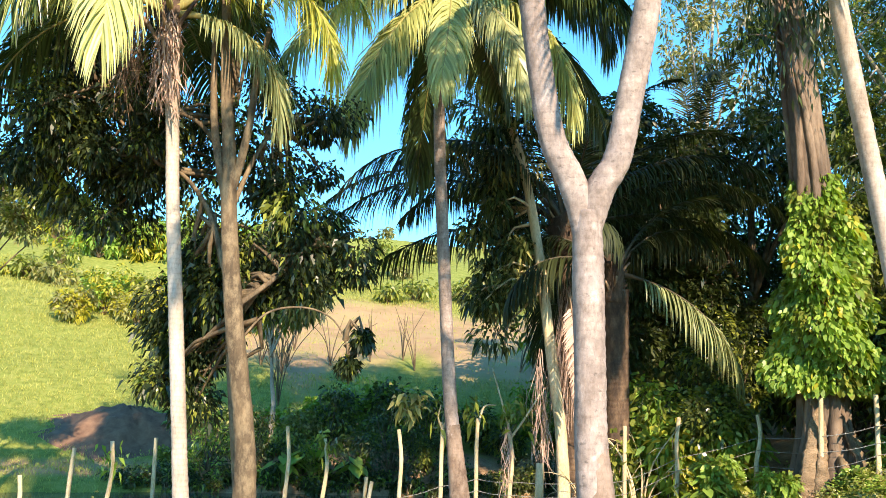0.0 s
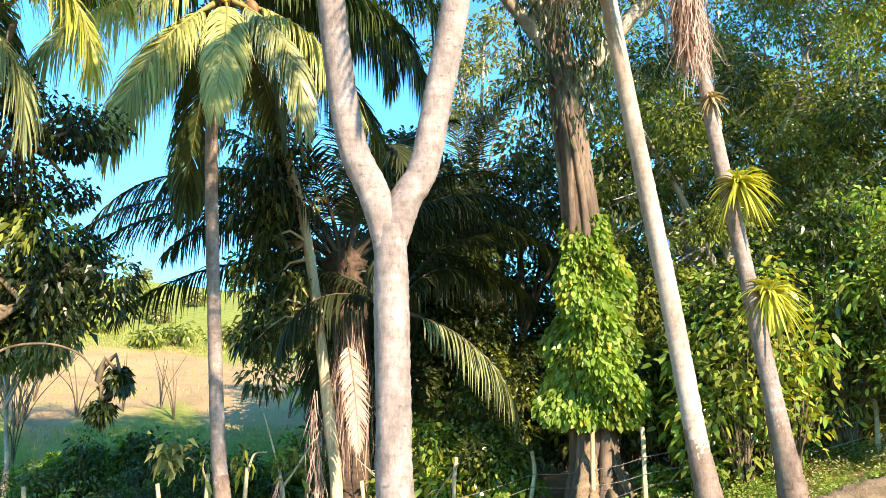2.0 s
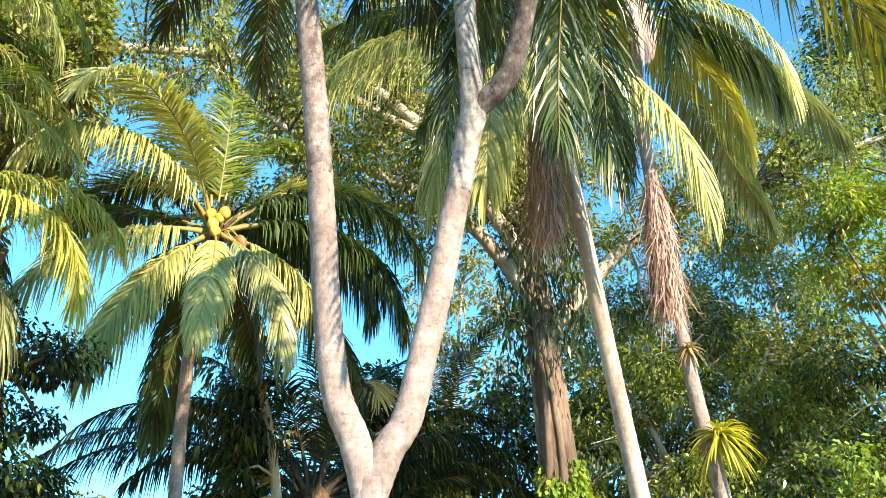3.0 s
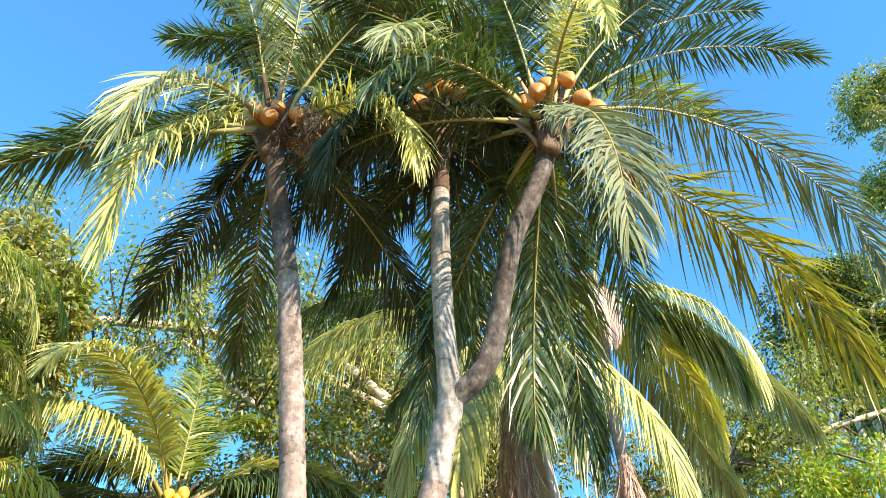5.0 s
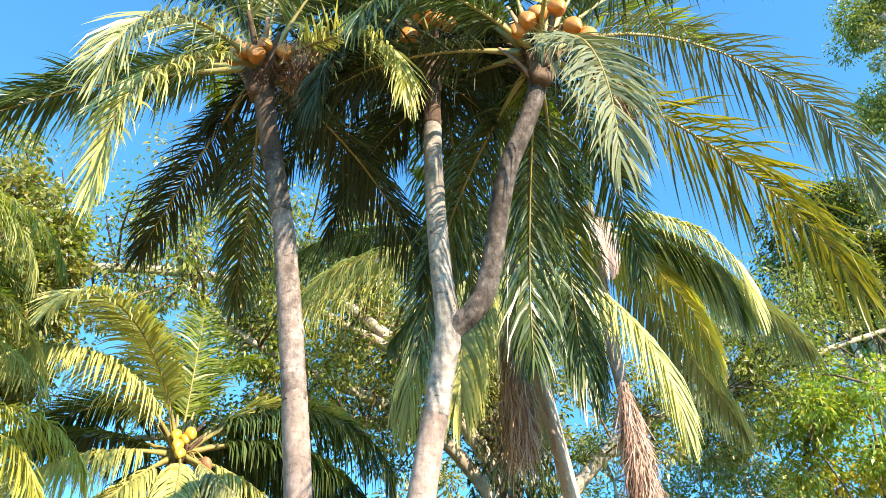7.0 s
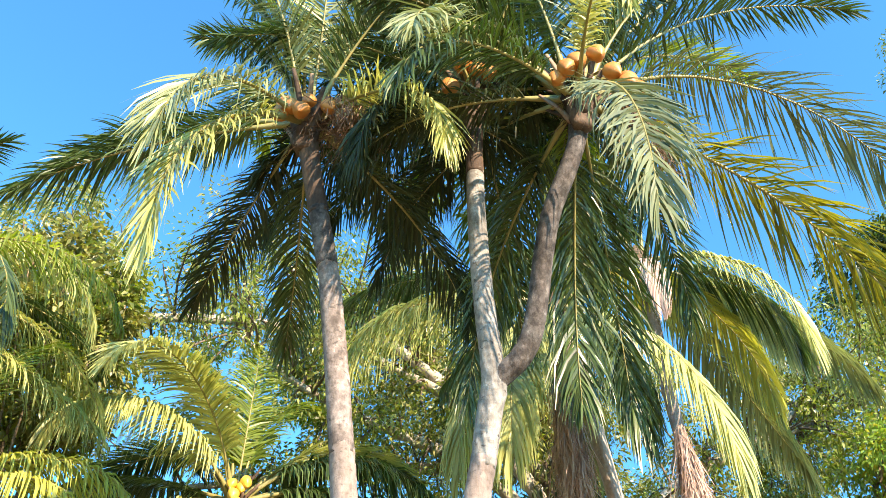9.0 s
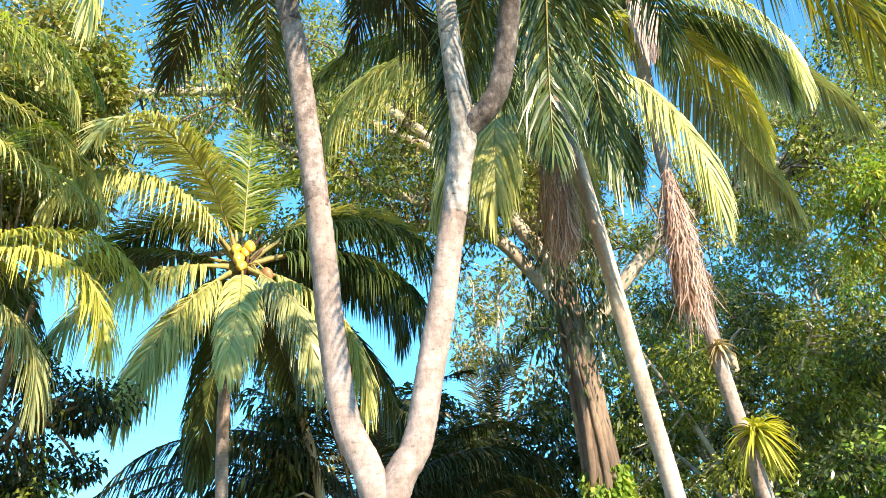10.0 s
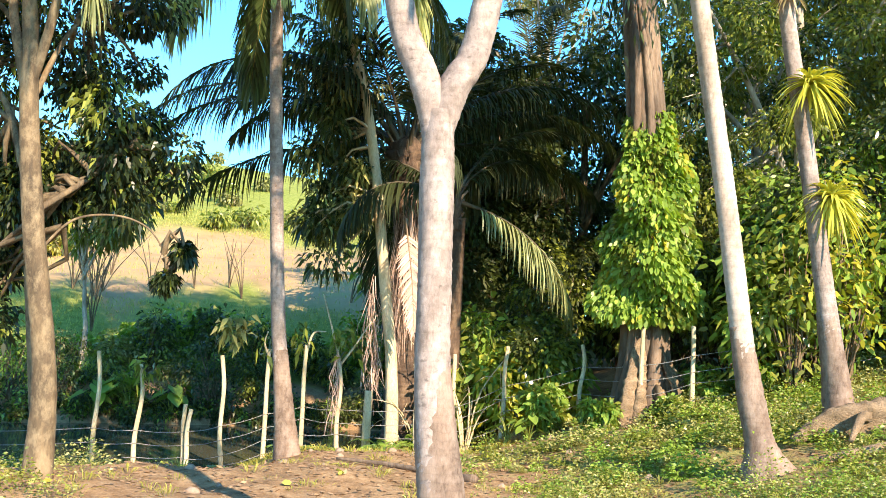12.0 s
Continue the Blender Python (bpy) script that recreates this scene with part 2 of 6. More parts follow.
def ground_material():
    m, t, p = nodes_of("ground_soil_and_grass")
    big, mid, fine = noise_of(t, 0.35, 6.0), noise_of(t, 2.5, 6.0, 0.7), noise_of(t, 22.0, 5.0, 0.75)
    soil = ramp(t, mid, [(0.3, (0.2, 0.125, 0.07)), (0.52, (0.39, 0.26, 0.145)), (0.72, (0.52, 0.38, 0.23))])
    soil = mixed(t, 0.7, soil, ramp(t, fine, [(0.3, (0.5, 0.45, 0.4)), (0.6, (1, 1, 1)), (0.8, (1.2, 1.15, 1.1))]), "MULTIPLY")
    green = ramp(t, mid, [(0.25, (0.12, 0.155, 0.03)), (0.5, (0.25, 0.29, 0.06)), (0.75, (0.38, 0.37, 0.11))])
    green = mixed(t, 0.5, green, ramp(t, fine, [(0.3, (0.5, 0.5, 0.4)), (0.7, (1.15, 1.15, 1.1))]), "MULTIPLY")
    dry = ramp(t, big, [(0.3, (0.31, 0.2, 0.11)), (0.5, (0.42, 0.275, 0.155)), (0.7, (0.38, 0.31, 0.13))])
    ga = t.nodes.new("ShaderNodeAttribute")
    ga.attribute_name = "meadow"
    da = t.nodes.new("ShaderNodeAttribute")
    da.attribute_name = "dry"
    edge = t.nodes.new("ShaderNodeMath")
    edge.operation = "MULTIPLY_ADD"
    t.links.new(mid, edge.inputs[0])
    edge.inputs[1].default_value = 0.9
    s = t.nodes.new("ShaderNodeMath")
    s.operation = "MULTIPLY_ADD"
    t.links.new(ga.outputs["Fac"], s.inputs[0])
    s.inputs[1].default_value, s.inputs[2].default_value = 1.2, -0.55
    t.links.new(s.outputs[0], edge.inputs[2])
    f = ramp(t, edge.outputs[0], [(0.3, (0, 0, 0)), (0.55, (1, 1, 1))])
    colour = mixed(t, f, soil, green)
    colour = mixed(t, da.outputs["Fac"], colour, dry)
    t.links.new(colour, p.inputs["Base Color"])
    p.inputs["Roughness"].default_value = 0.95
    p.inputs["Specular IOR Level"].default_value = 0.15
    bump(t, p, fine, 0.8, 0.03)
    return m


def water_material():
    m, t, p = nodes_of("creek_water")
    n = noise_of(t, 3.0, 3.0)
    t.links.new(ramp(t, n, [(0.3, (0.07, 0.072, 0.045)), (0.7, (0.1, 0.1, 0.065))]), p.inputs["Base Color"])
    p.inputs["Roughness"].default_value = 0.08
    p.inputs["IOR"].default_value = 1.33
    bump(t, p, noise_of(t, 2.0, 3.0), 0.12, 0.02)
    return m


M_GROUND, M_WATER = ground_material(), water_material()

# ---- mesh helpers ----


def soup(name, polys, mat, smooth=False, extra=None):
    """One mesh of loose polygons: arrays shaped (count, corners, 3), each list entry with its material."""
    groups = [(polys, mat)] + list(extra or [])
    groups = [(np.asarray(g, float), mt) for g, mt in groups if len(g)]
    me = bpy.data.meshes.new(name)
    verts = np.concatenate([g.reshape(-1, 3) for g, _ in groups])
    sizes = np.concatenate([np.full(len(g), g.shape[1]) for g, _ in groups])
    me.vertices.add(len(verts))
    me.vertices.foreach_set("co", verts.ravel())
    me.loops.add(len(verts))
    me.loops.foreach_set("vertex_index", np.arange(len(verts)))
    me.polygons.add(len(sizes))
    me.polygons.foreach_set("loop_start", np.concatenate([[0], np.cumsum(sizes)[:-1]]))
    me.polygons.foreach_set("material_index", np.concatenate([np.full(len(g), i) for i, (g, _) in enumerate(groups)]))
    for _, mt in groups:
        me.materials.append(mt)
    me.update(calc_edges=True)
    return me


def joined(name, pieces, smooth=True):
    """One mesh of (verts, faces, material) pieces."""
    me = bpy.data.meshes.new(name)
    verts, faces, index, mats = [], [], [], []
    for v, f, mt in pieces:
        if mt not in mats:
            mats.append(mt)
        k = len(verts)
        verts.extend(map(tuple, v))
        faces.extend([[a + k for a in q] for q in f])
        index.extend([mats.index(mt)] * len(f))
    me.from_pydata(verts, [], faces)
    for mt in mats:
        me.materials.append(mt)
    me.polygons.foreach_set("material_index", index)
    me.polygons.foreach_set("use_smooth", [smooth] * len(faces))
    me.update()
    return me


def spline(points, n):
    """Points on a smooth line through the given ones, evenly spaced."""
    p = np.asarray(points, float)
    p = np.vstack([2 * p[0] - p[1], p, 2 * p[-1] - p[-2]])
    out = []
    for i in range(1, len(p) - 2):
        for u in np.linspace(0, 1, 24, endpoint=False):
            a, b, c, d = p[i - 1 : i + 3]
            out.append(0.5 * (2 * b + (c - a) * u + (2 * a - 5 * b + 4 * c - d) * u**2 + (3 * b - a - 3 * c + d) * u**3))
    out.append(p[-2])
    out = np.array(out)
    s = np.concatenate([[0], np.cumsum(np.linalg.norm(np.diff(out[:, :3], axis=0), axis=1))])
    t = np.linspace(0, s[-1], n)
    return np.stack([np.interp(t, s, out[:, k]) for k in range(out.shape[1])], 1)


def tube(points, radii, sides=10, rings=40, rough=0.0, ring_step=0.0, seed=1, flat=1.0, cap=True):
    """A tapered tube along a smooth line: (verts, faces)."""
    rng = np.random.default_rng(seed)
    line = spline(np.column_stack([points, radii]), rings)
    c, r = line[:, :3], line[:, 3]
    d = np.gradient(c, axis=0)
    d /= np.linalg.norm(d, axis=1)[:, None] + 1e-9
    ref = np.array([0.0, 1.0, 0.0]) if abs(d[:, 1]).max() < 0.9 else np.array([1.0, 0.0, 0.0])
    u = np.cross(d, ref)
    u /= np.linalg.norm(u, axis=1)[:, None]
    v = np.cross(d, u)
    a = np.linspace(0, 2 * np.pi, sides, endpoint=False)
    rr = np.repeat(r[:, None], sides, 1)
    if ring_step:
        s = np.concatenate([[0], np.cumsum(np.linalg.norm(np.diff(c, axis=0), axis=1))])
        rr = rr * (1 + 0.03 * (np.mod(s / ring_step, 1.0)[:, None] - 0.5))
    if rough:
        rr = rr * (1 + rough * (rng.random(rr.shape) - 0.5)) * (1 + rough * 0.6 * np.sin(a * 3 + np.cumsum(rng.normal(0, 0.25, rings))[:, None]))
    ring = c[:, None] + rr[:, :, None] * (np.cos(a)[None, :, None] * u[:, None] + flat * np.sin(a)[None, :, None] * v[:, None])
    verts = ring.reshape(-1, 3)
    faces = [[i * sides + j, i * sides + (j + 1) % sides, (i + 1) * sides + (j + 1) % sides, (i + 1) * sides + j] for i in range(rings - 1) for j in range(sides)]
    if cap:
        faces += [list(range(sides))[::-1], [(rings - 1) * sides + j for j in range(sides)]]
    return verts, faces


def unit(v):
    return v / (np.linalg.norm(v, axis=-1, keepdims=True) + 1e-9)


def leaf_quads(at, way, length, width, rng, sag=0.3, flat=0.6, fine=False):
    """Leaves, four corners each, from their stalks at `at` along `way`; sag bends the tip down, flat turns the blade up."""
    at, way = np.asarray(at, float), unit(np.asarray(way, float))
    n = len(at)
    length = np.asarray(length, float) * rng.uniform(0.7, 1.25, n)
    up = unit(rng.normal(0, 1, (n, 3)) * (1 - flat) + np.array([0, 0, 1.0]) * flat)
    side = unit(np.cross(way, up))
    tip = at + way * length[:, None] + np.array([0, 0, -1.0]) * (sag * length)[:, None]
    mid = at + way * (length * 0.45)[:, None]
    w = (length * width)[:, None] * 0.5
    if not fine:
        return np.stack([at, mid + side * w, tip, mid - side * w], 1)
    low = at + way * (length * 0.22)[:, None] - up * (length * 0.04)[:, None]
    top = at + way * (length * 0.68)[:, None] + np.array([0, 0, -1.0]) * (sag * 0.42 * length)[:, None]
    return np.stack([at, low + side * w * 0.8, top + side * w * 0.86, tip, top - side * w * 0.86, low - side * w * 0.8], 1)


def place(name, label, category, at, group="", kind=""):
    """A thing: an empty at its base."""
    ob = new(name)
    ob.location = at
    ob.empty_display_size = 0.2
    return tagged(ob, label, category, group, kind)


def part(name, me, parent, label="", local=None):
    """A mesh under a thing. Its points are in the world, unless a local pose is given."""
    ob = new(name, me)
    ob.parent = parent
    if local is None:
        root = parent
        off = Vector(root.location)
        while root.parent:
            root = root.parent
            off = off + Vector(root.location)
        me.transform(Matrix.Translation(-off))
        me.update()
    else:
        ob.matrix_basis = local
    return tagged(ob, label)


def thing(name, me, label, category, at=(0, 0, 0), group="", kind=""):
    ob = new(name, me)
    me.transform(Matrix.Translation(-Vector(at)))
    me.update()
    ob.location = at
    return tagged(ob, label, category, group, kind)


# ---- ground ----
R_KEY = [0, 7, 11, 14.5, 16.5, 18.3, 18.9, 25.6, 26.6, 28.2, 32, 40, 55, 70, 105, 140, 200, 600, 4000]
Z_KEY = [0, 0, 0, -0.2, -0.4, -0.78, -1.35, -1.35, -0.75, 0.0, 1.2, 3.6, 6.4, 10.0, 20.5, 24, 20, 10, -60]


def step(x, a, b):
    u = np.clip((np.asarray(x, float) - a) / (b - a), 0, 1)
    return u * u * (3 - 2 * u)


def ground_z(x, y):
    x, y = np.asarray(x, float), np.asarray(y, float)
    r = np.hypot(x, y)
    az = np.degrees(np.arctan2(x, y))
    front = step(np.abs(az), 100, 70)
    z = np.interp(r, R_KEY, Z_KEY) * front
    right = step(az, 9, 16) * front
    flat_r = np.interp(r, [0, 14, 17, 22, 40, 4000], [0, -0.15, -0.35, -0.3, 0.5, 0.5])
    z = z * (1 - right) + flat_r * right
    z = z + 0.27 * np.clip(x - 4.0, 0, 7) * step(y, 1, 8) * step(r, 200, 60)
    left = step(az, -12, -19) * front
    z = z - 0.56 * step(az, 3, -4) * front * step(r, 11.4, 15.0) * step(r, 18.9, 18.2)
    z = z - left * 1.0 * step(r, 26, 30) * step(r, 60, 38)
    bumps = 0.05 * np.sin(1.7 * x + 0.6 * y) * np.sin(1.3 * y - 0.5 * x) + 0.03 * np.sin(3.9 * x + 1.1) * np.sin(3.3 * y)
    far = 0.5 * np.sin(0.21 * x + 0.3) * np.sin(0.17 * y) * step(r, 30, 60)
    return z + bumps * step(r, 2, 5) + far


def build_ground():
    az = np.radians(np.concatenate([np.linspace(-180, -60, 40, endpoint=False), np.linspace(-60, 75, 271, endpoint=False), np.linspace(75, 180, 36, endpoint=False)]))
    rad = np.concatenate([[0.3], np.linspace(1, 32, 156), np.geomspace(32.5, 140, 70), np.geomspace(150, 4000, 14)])
    x, y = np.sin(az)[None] * rad[:, None], np.cos(az)[None] * rad[:, None]
    z = ground_z(x, y)
    n, k = x.shape
    verts = np.stack([x, y, z], -1).reshape(-1, 3)
    faces = [[i * k + j, i * k + (j + 1) % k, (i + 1) * k + (j + 1) % k, (i + 1) * k + j] for i in range(n - 1) for j in range(k)]
    faces = [f[::-1] for f in faces] + [list(range(k))]
    me = joined("ground", [(verts, faces, M_GROUND)])
    r, a = np.hypot(verts[:, 0], verts[:, 1]), np.degrees(np.arctan2(verts[:, 0], verts[:, 1]))
    wob = 2.5 * np.sin(a * 0.5) + 1.5 * np.sin(a * 1.3 + 1)
    dry = step(r + wob, 36, 41) * step(r + wob, 66, 58) * step(a, -16.5, -13) * 0.9
    dry = np.maximum(dry, 0.8 * step(r, 27.2, 27.8) * step(r, 30.5, 29.8) * step(a, -12, -18))
    meadow = np.maximum(step(r, 22, 26), 0.4 * step(verts[:, 0], 1.5, 4.0) * step(r, 5, 8))
    meadow = np.maximum(meadow, 0.35 * step(verts[:, 0], -1.5, -3.5)) * (1 - 0.9 * step(r, 16, 18) * step(r, 31, 27) * step(a, -19, -15))
    for key, value in (("dry", dry), ("meadow", meadow)):
        at = me.attributes.new(key, "FLOAT", "POINT")
        at.data.foreach_set("value", value)
    return thing("ground", me, "bare reddish soil, weeds and sunlit grassy hillside", "ground", kind="structure")


ground = build_ground()


def build_water():
    az = np.radians(np.linspace(-60, 16, 70))
    inner, outer = 14.5, 27.5
    pts = [(r * math.sin(a), r * math.cos(a), -0.98) for r in np.linspace(inner, outer, 12) for a in az]
    k = len(az)
    faces = [[i * k + j, (i + 1) * k + j, (i + 1) * k + j + 1, i * k + j + 1] for i in range(11) for j in range(k - 1)]
    return thing("creek_water", joined("creek_water", [(pts, faces, M_WATER)]), "still brown creek water behind the wire fence", "water", kind="structure")


build_water()


def gz(x, y):
    return float(ground_z(x, y))

# ---- palms ----


def frond_mesh(length, e0, e1, leaflet, n, sag, leaf_mat, stem_mat, seed, width=0.042, ruffle=0.07, bare=0.16, stem=0.05, loose=0.18, twist=0.25):
    """A pinnate frond from the origin along +x: rises at e0 degrees, ends at e1; leaflets hang by sag."""
    rng = np.random.default_rng(seed)
    m = 25
    s = np.linspace(0, 1, m)
    ang = np.radians(e0 + (e1 - e0) * s**1.35)
    ds = length / (m - 1)
    px = np.concatenate([[0], np.cumsum(np.cos(ang[:-1]) * ds)])
    pz = np.concatenate([[0], np.cumsum(np.sin(ang[:-1]) * ds)])
    sway = rng.uniform(-0.06, 0.06) * length
    py = sway * s**2
    c = np.stack([px, py, pz], 1)
    v, f = tube(c[::3], np.interp(s[::3], [0, 0.06, 0.2, 1], [stem * 1.5, stem, stem * 0.55, stem * 0.12]), 5, 13, flat=0.6, cap=False, seed=seed)
    u = np.linspace(bare, 0.995, n)
    u = np.repeat(u, 2) + rng.uniform(-0.3, 0.3, 2 * n) / n
    u = np.clip(u, 0.05, 1)
    side = np.tile([1.0, -1.0], n)
    at = np.stack([np.interp(u, s, c[:, k]) for k in range(3)], 1)
    a = np.radians(e0 + (e1 - e0) * u**1.35)
    d = np.stack([np.cos(a), np.zeros_like(a), np.sin(a)], 1)
    nrm = np.stack([-np.sin(a), np.zeros_like(a), np.cos(a)], 1)
    ll = leaflet * np.interp(u, [0, 0.12, 0.35, 0.6, 0.85, 1], [0.45, 0.6, 1.0, 1.0, 0.72, 0.4]) * rng.uniform(0.93, 1.05, 2 * n)
    fwd = np.radians(np.interp(u, [0, 0.2, 0.8, 1], [20, 33, 50, 74]) + rng.normal(0, 14 * loose, 2 * n))
    lift = np.interp(u, [0, 1], [0.25, 0.08]) + rng.normal(0, ruffle, 2 * n)
    way = side[:, None] * np.array([0, 1.0, 0]) * np.cos(fwd)[:, None] + d * np.sin(fwd)[:, None] + nrm * lift[:, None]
    way = unit(way)
    flatv = unit(d - (d * way).sum(1)[:, None] * way)
    roll = rng.normal(0, twist, 2 * n)[:, None]
    flatv = flatv * np.cos(roll) + np.cross(way, flatv) * np.sin(roll)
    ll = ll * np.where(rng.random(2 * n) < 0.35 * loose, rng.uniform(0.25, 0.8, 2 * n), 1.0)
    hang = sag * rng.uniform(1 - loose, 1 + loose, 2 * n)
    down = np.array([0, 0, -1.0])
    rows = []
    for k, wd in ((0.0, 0.55), (0.3, 1.0), (0.68, 0.72), (1.0, 0.06)):
        bend = hang * k**1.7
        p = at + (way * (k * (1 - 0.3 * np.minimum(bend, 2.0)))[:, None] + down * bend[:, None] * 0.7) * ll[:, None]
        w = flatv * (width * wd * 0.5)
        rows.append((p - w, p + w))
    # the three pieces of a leaflet share corners, so that it counts as one piece
    me = bpy.data.meshes.new("frond")
    nl = 2 * n
    strip = np.stack([q for r in rows for q in r], 1).reshape(-1, 3)
    base = np.arange(nl)[:, None] * 8
    faces = np.concatenate([base + np.array([[2 * k, 2 * k + 1, 2 * k + 3, 2 * k + 2]]) for k in range(3)])
    me.vertices.add(len(strip))
    me.vertices.foreach_set("co", strip.ravel())
    me.loops.add(faces.size)
    me.loops.foreach_set("vertex_index", faces.ravel())
    me.polygons.add(len(faces))
    me.polygons.foreach_set("loop_start", np.arange(len(faces)) * 4)
    me.materials.append(leaf_mat)
    me.update(calc_edges=True)
    return me, joined("rachis", [(v, f, stem_mat)])


def frond_part(name, meshes, parent, label, local):
    ob = part(name, meshes[0], parent, label, local)
    part("rachis", meshes[1], ob, "", Matrix.Identity(4))
    return ob


def crown(parent, at, fronds, leaflet=0.75, n=70, sag=0.7, mat=M_FROND, seed=0, width=0.03, stem=0.045, loose=0.2, twist=0.25, mix=""):
    """Fronds from (bearing, e0, e1, length[, kind]) about one heart. kind: y yellow, d dead, p pale, g grey; k and s
    carry shade, b backlight, in their colour; then the leaflets' scale.
    """
    base = Vector(at) - Vector(parent.location)
    for i, (bear, e0, e1, length, *kind) in enumerate(fronds):
        wide = kind[1] if len(kind) > 1 else 1.0
        k = kind[0] if kind else (mix[i % len(mix)] if mix else "")
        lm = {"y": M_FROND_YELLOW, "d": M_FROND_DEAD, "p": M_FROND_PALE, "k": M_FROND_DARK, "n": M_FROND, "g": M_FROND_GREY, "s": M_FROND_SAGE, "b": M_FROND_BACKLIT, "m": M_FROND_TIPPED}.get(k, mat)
        sg = sag * (1.6 if k == "d" else 1.0) * (0.4 if e0 > 55 else 1.0)
        me = frond_mesh(length, e0, e1, leaflet * wide * min(1.0, 0.5 + length / 6), n, sg, lm, M_RACHIS_OLD if k == "d" else (M_RACHIS_DARK if mat is M_FROND_DARK else M_RACHIS), seed * 97 + i, width, 0.07 if loose < 0.25 else 0.13, stem=stem, loose=loose, twist=twist)
        off = Vector((0.1 * math.sin(radians(bear)), 0.1 * math.cos(radians(bear)), -0.05 + 0.12 * math.sin(radians(e0))))
        ob = frond_part("frond", me, parent, {"y": "yellowing frond", "d": "dead brown hanging frond"}.get(k, ""), Matrix.Translation(base + off) @ pose(0, 0, 0, 0, 0, 90 - bear))
        ob.name = {"d": "dead_frond"}.get(k, "frond")


def auto_fronds(count, length, offset=0.0, top=80, low=-35, seed=0, kinds=""):
    rng = np.random.default_rng(seed)
    out = []
    for i in range(count):
        u = (i + 0.5) / count
        e0 = top + (low - top) * u**0.9 + rng.uniform(-6, 6)
        e1 = max(e0 - (45 + 75 * min(1, 1.6 * u)) + rng.uniform(-12, 12), -88)
        out.append((offset + i * 137.5 + rng.uniform(-12, 12), e0, e1, length * (0.75 + 0.3 * min(1, 2.2 * u)) * rng.uniform(0.9, 1.06), *([kinds[i % len(kinds)]] if kinds else [])))
    return out


def nut_piece(at, way, size, seed):
    """A coconut in its husk: a rounded three-sided body that comes to a blunt tip."""
    rng = np.random.default_rng(seed)
    way = unit(np.asarray(way, float))
    u = unit(np.cross(way, [0.3, 0.5, 0.9]))
    v = np.cross(way, u)
    verts, faces, rows, sides = [], [], 9, 12
    turn = rng.uniform(0, 6)
    for i in range(rows):
        p = i / (rows - 1)
        r = math.sin(math.pi * min(1, p * 1.02)) ** 0.62 * 0.42 * (1.05 - 0.25 * p)
        for j in range(sides):
            a = 2 * math.pi * j / sides
            rr = r * (1 + 0.07 * math.cos(3 * a + turn)) + 0.001
            verts.append(np.asarray(at) + size * (way * (p - 0.5) * 1.15 + rr * (math.cos(a) * u + math.sin(a) * v)))
    faces = [[i * sides + j, i * sides + (j + 1) % sides, (i + 1) * sides + (j + 1) % sides, (i + 1) * sides + j] for i in range(rows - 1) for j in range(sides)]
    return verts, faces


def nuts(parent, at, spots, size=0.24, mat=M_NUT, seed=0):
    """Coconuts about a palm's heart, from (bearing, out, up)."""
    for i, (bear, out, up) in enumerate(spots):
        b = radians(bear)
        p = np.array(at) + np.array([math.sin(b) * out, math.cos(b) * out, up])
        w = np.array([math.sin(b) * 0.55, math.cos(b) * 0.55, -0.8])
        pieces = [(*nut_piece(p, w, size * (0.9 + 0.2 * ((i * 37) % 10) / 10), seed + i), mat)]
        stalk = tube([np.array(at) + [0, 0, up * 0.5 + 0.1], (np.array(at) + p) / 2 + [0, 0, 0.14], p - unit(w) * size * 0.5], [0.02, 0.014, 0.02], 5, 8)
        nut = part("coconut", joined("coconut", pieces), parent)
        part("stalk", joined("stalk", [(*stalk, M_RACHIS)]), nut)


def sheath(parent, at, radius=0.22, height=0.6, seed=0):
    """The fibrous, swollen head of the trunk with stubs of old leaf bases."""
    rng = np.random.default_rng(seed)
    at = np.array(at)
    pieces = [(*tube([at - [0, 0, height], at - [0, 0, height * 0.5], at, at + [0, 0, height * 0.5]], [radius * 0.55, radius * 0.72, radius * 0.8, radius * 0.3], 12, 14, 0.4, seed=seed), M_COIR)]
    for i in range(16):
        b, z, far = i * 2.4 + rng.uniform(-0.3, 0.3), rng.uniform(-height * 0.8, 0.1), rng.uniform(0.5, 1.3)
        o = np.array([math.cos(b), math.sin(b), 0])
        p = at + o * radius * 0.5 + [0, 0, z]
        pieces.append((*tube([p, p + o * 0.09 * far + [0, 0, 0.16 * far], p + o * 0.26 * far + [0, 0, 0.36 * far]], [0.05, 0.036, 0.022], 5, 6, 0.2, flat=0.5, seed=i), M_COIR if i % 3 else M_RACHIS_OLD))
    for i in range(90):
        b = rng.uniform(0, 6.28)
        o, s = np.array([math.cos(b), math.sin(b), 0]), np.array([-math.sin(b), math.cos(b), 0]) * 0.006
        p = at + o * radius * rng.uniform(0.6, 1.0) + [0, 0, rng.uniform(-height * 0.7, 0.15)]
        q = p + o * rng.uniform(0.02, 0.16) + [0, 0, -rng.uniform(0.08, 0.3)] + rng.normal(0, 0.03, 3)
        pieces.append(([p - s, p + s, q + s * 0.3, q - s * 0.3], [[0, 1, 2, 3]], M_COIR))
    part("leaf_sheath", joined("leaf_sheath", pieces), parent, "brown fibrous head of the trunk")


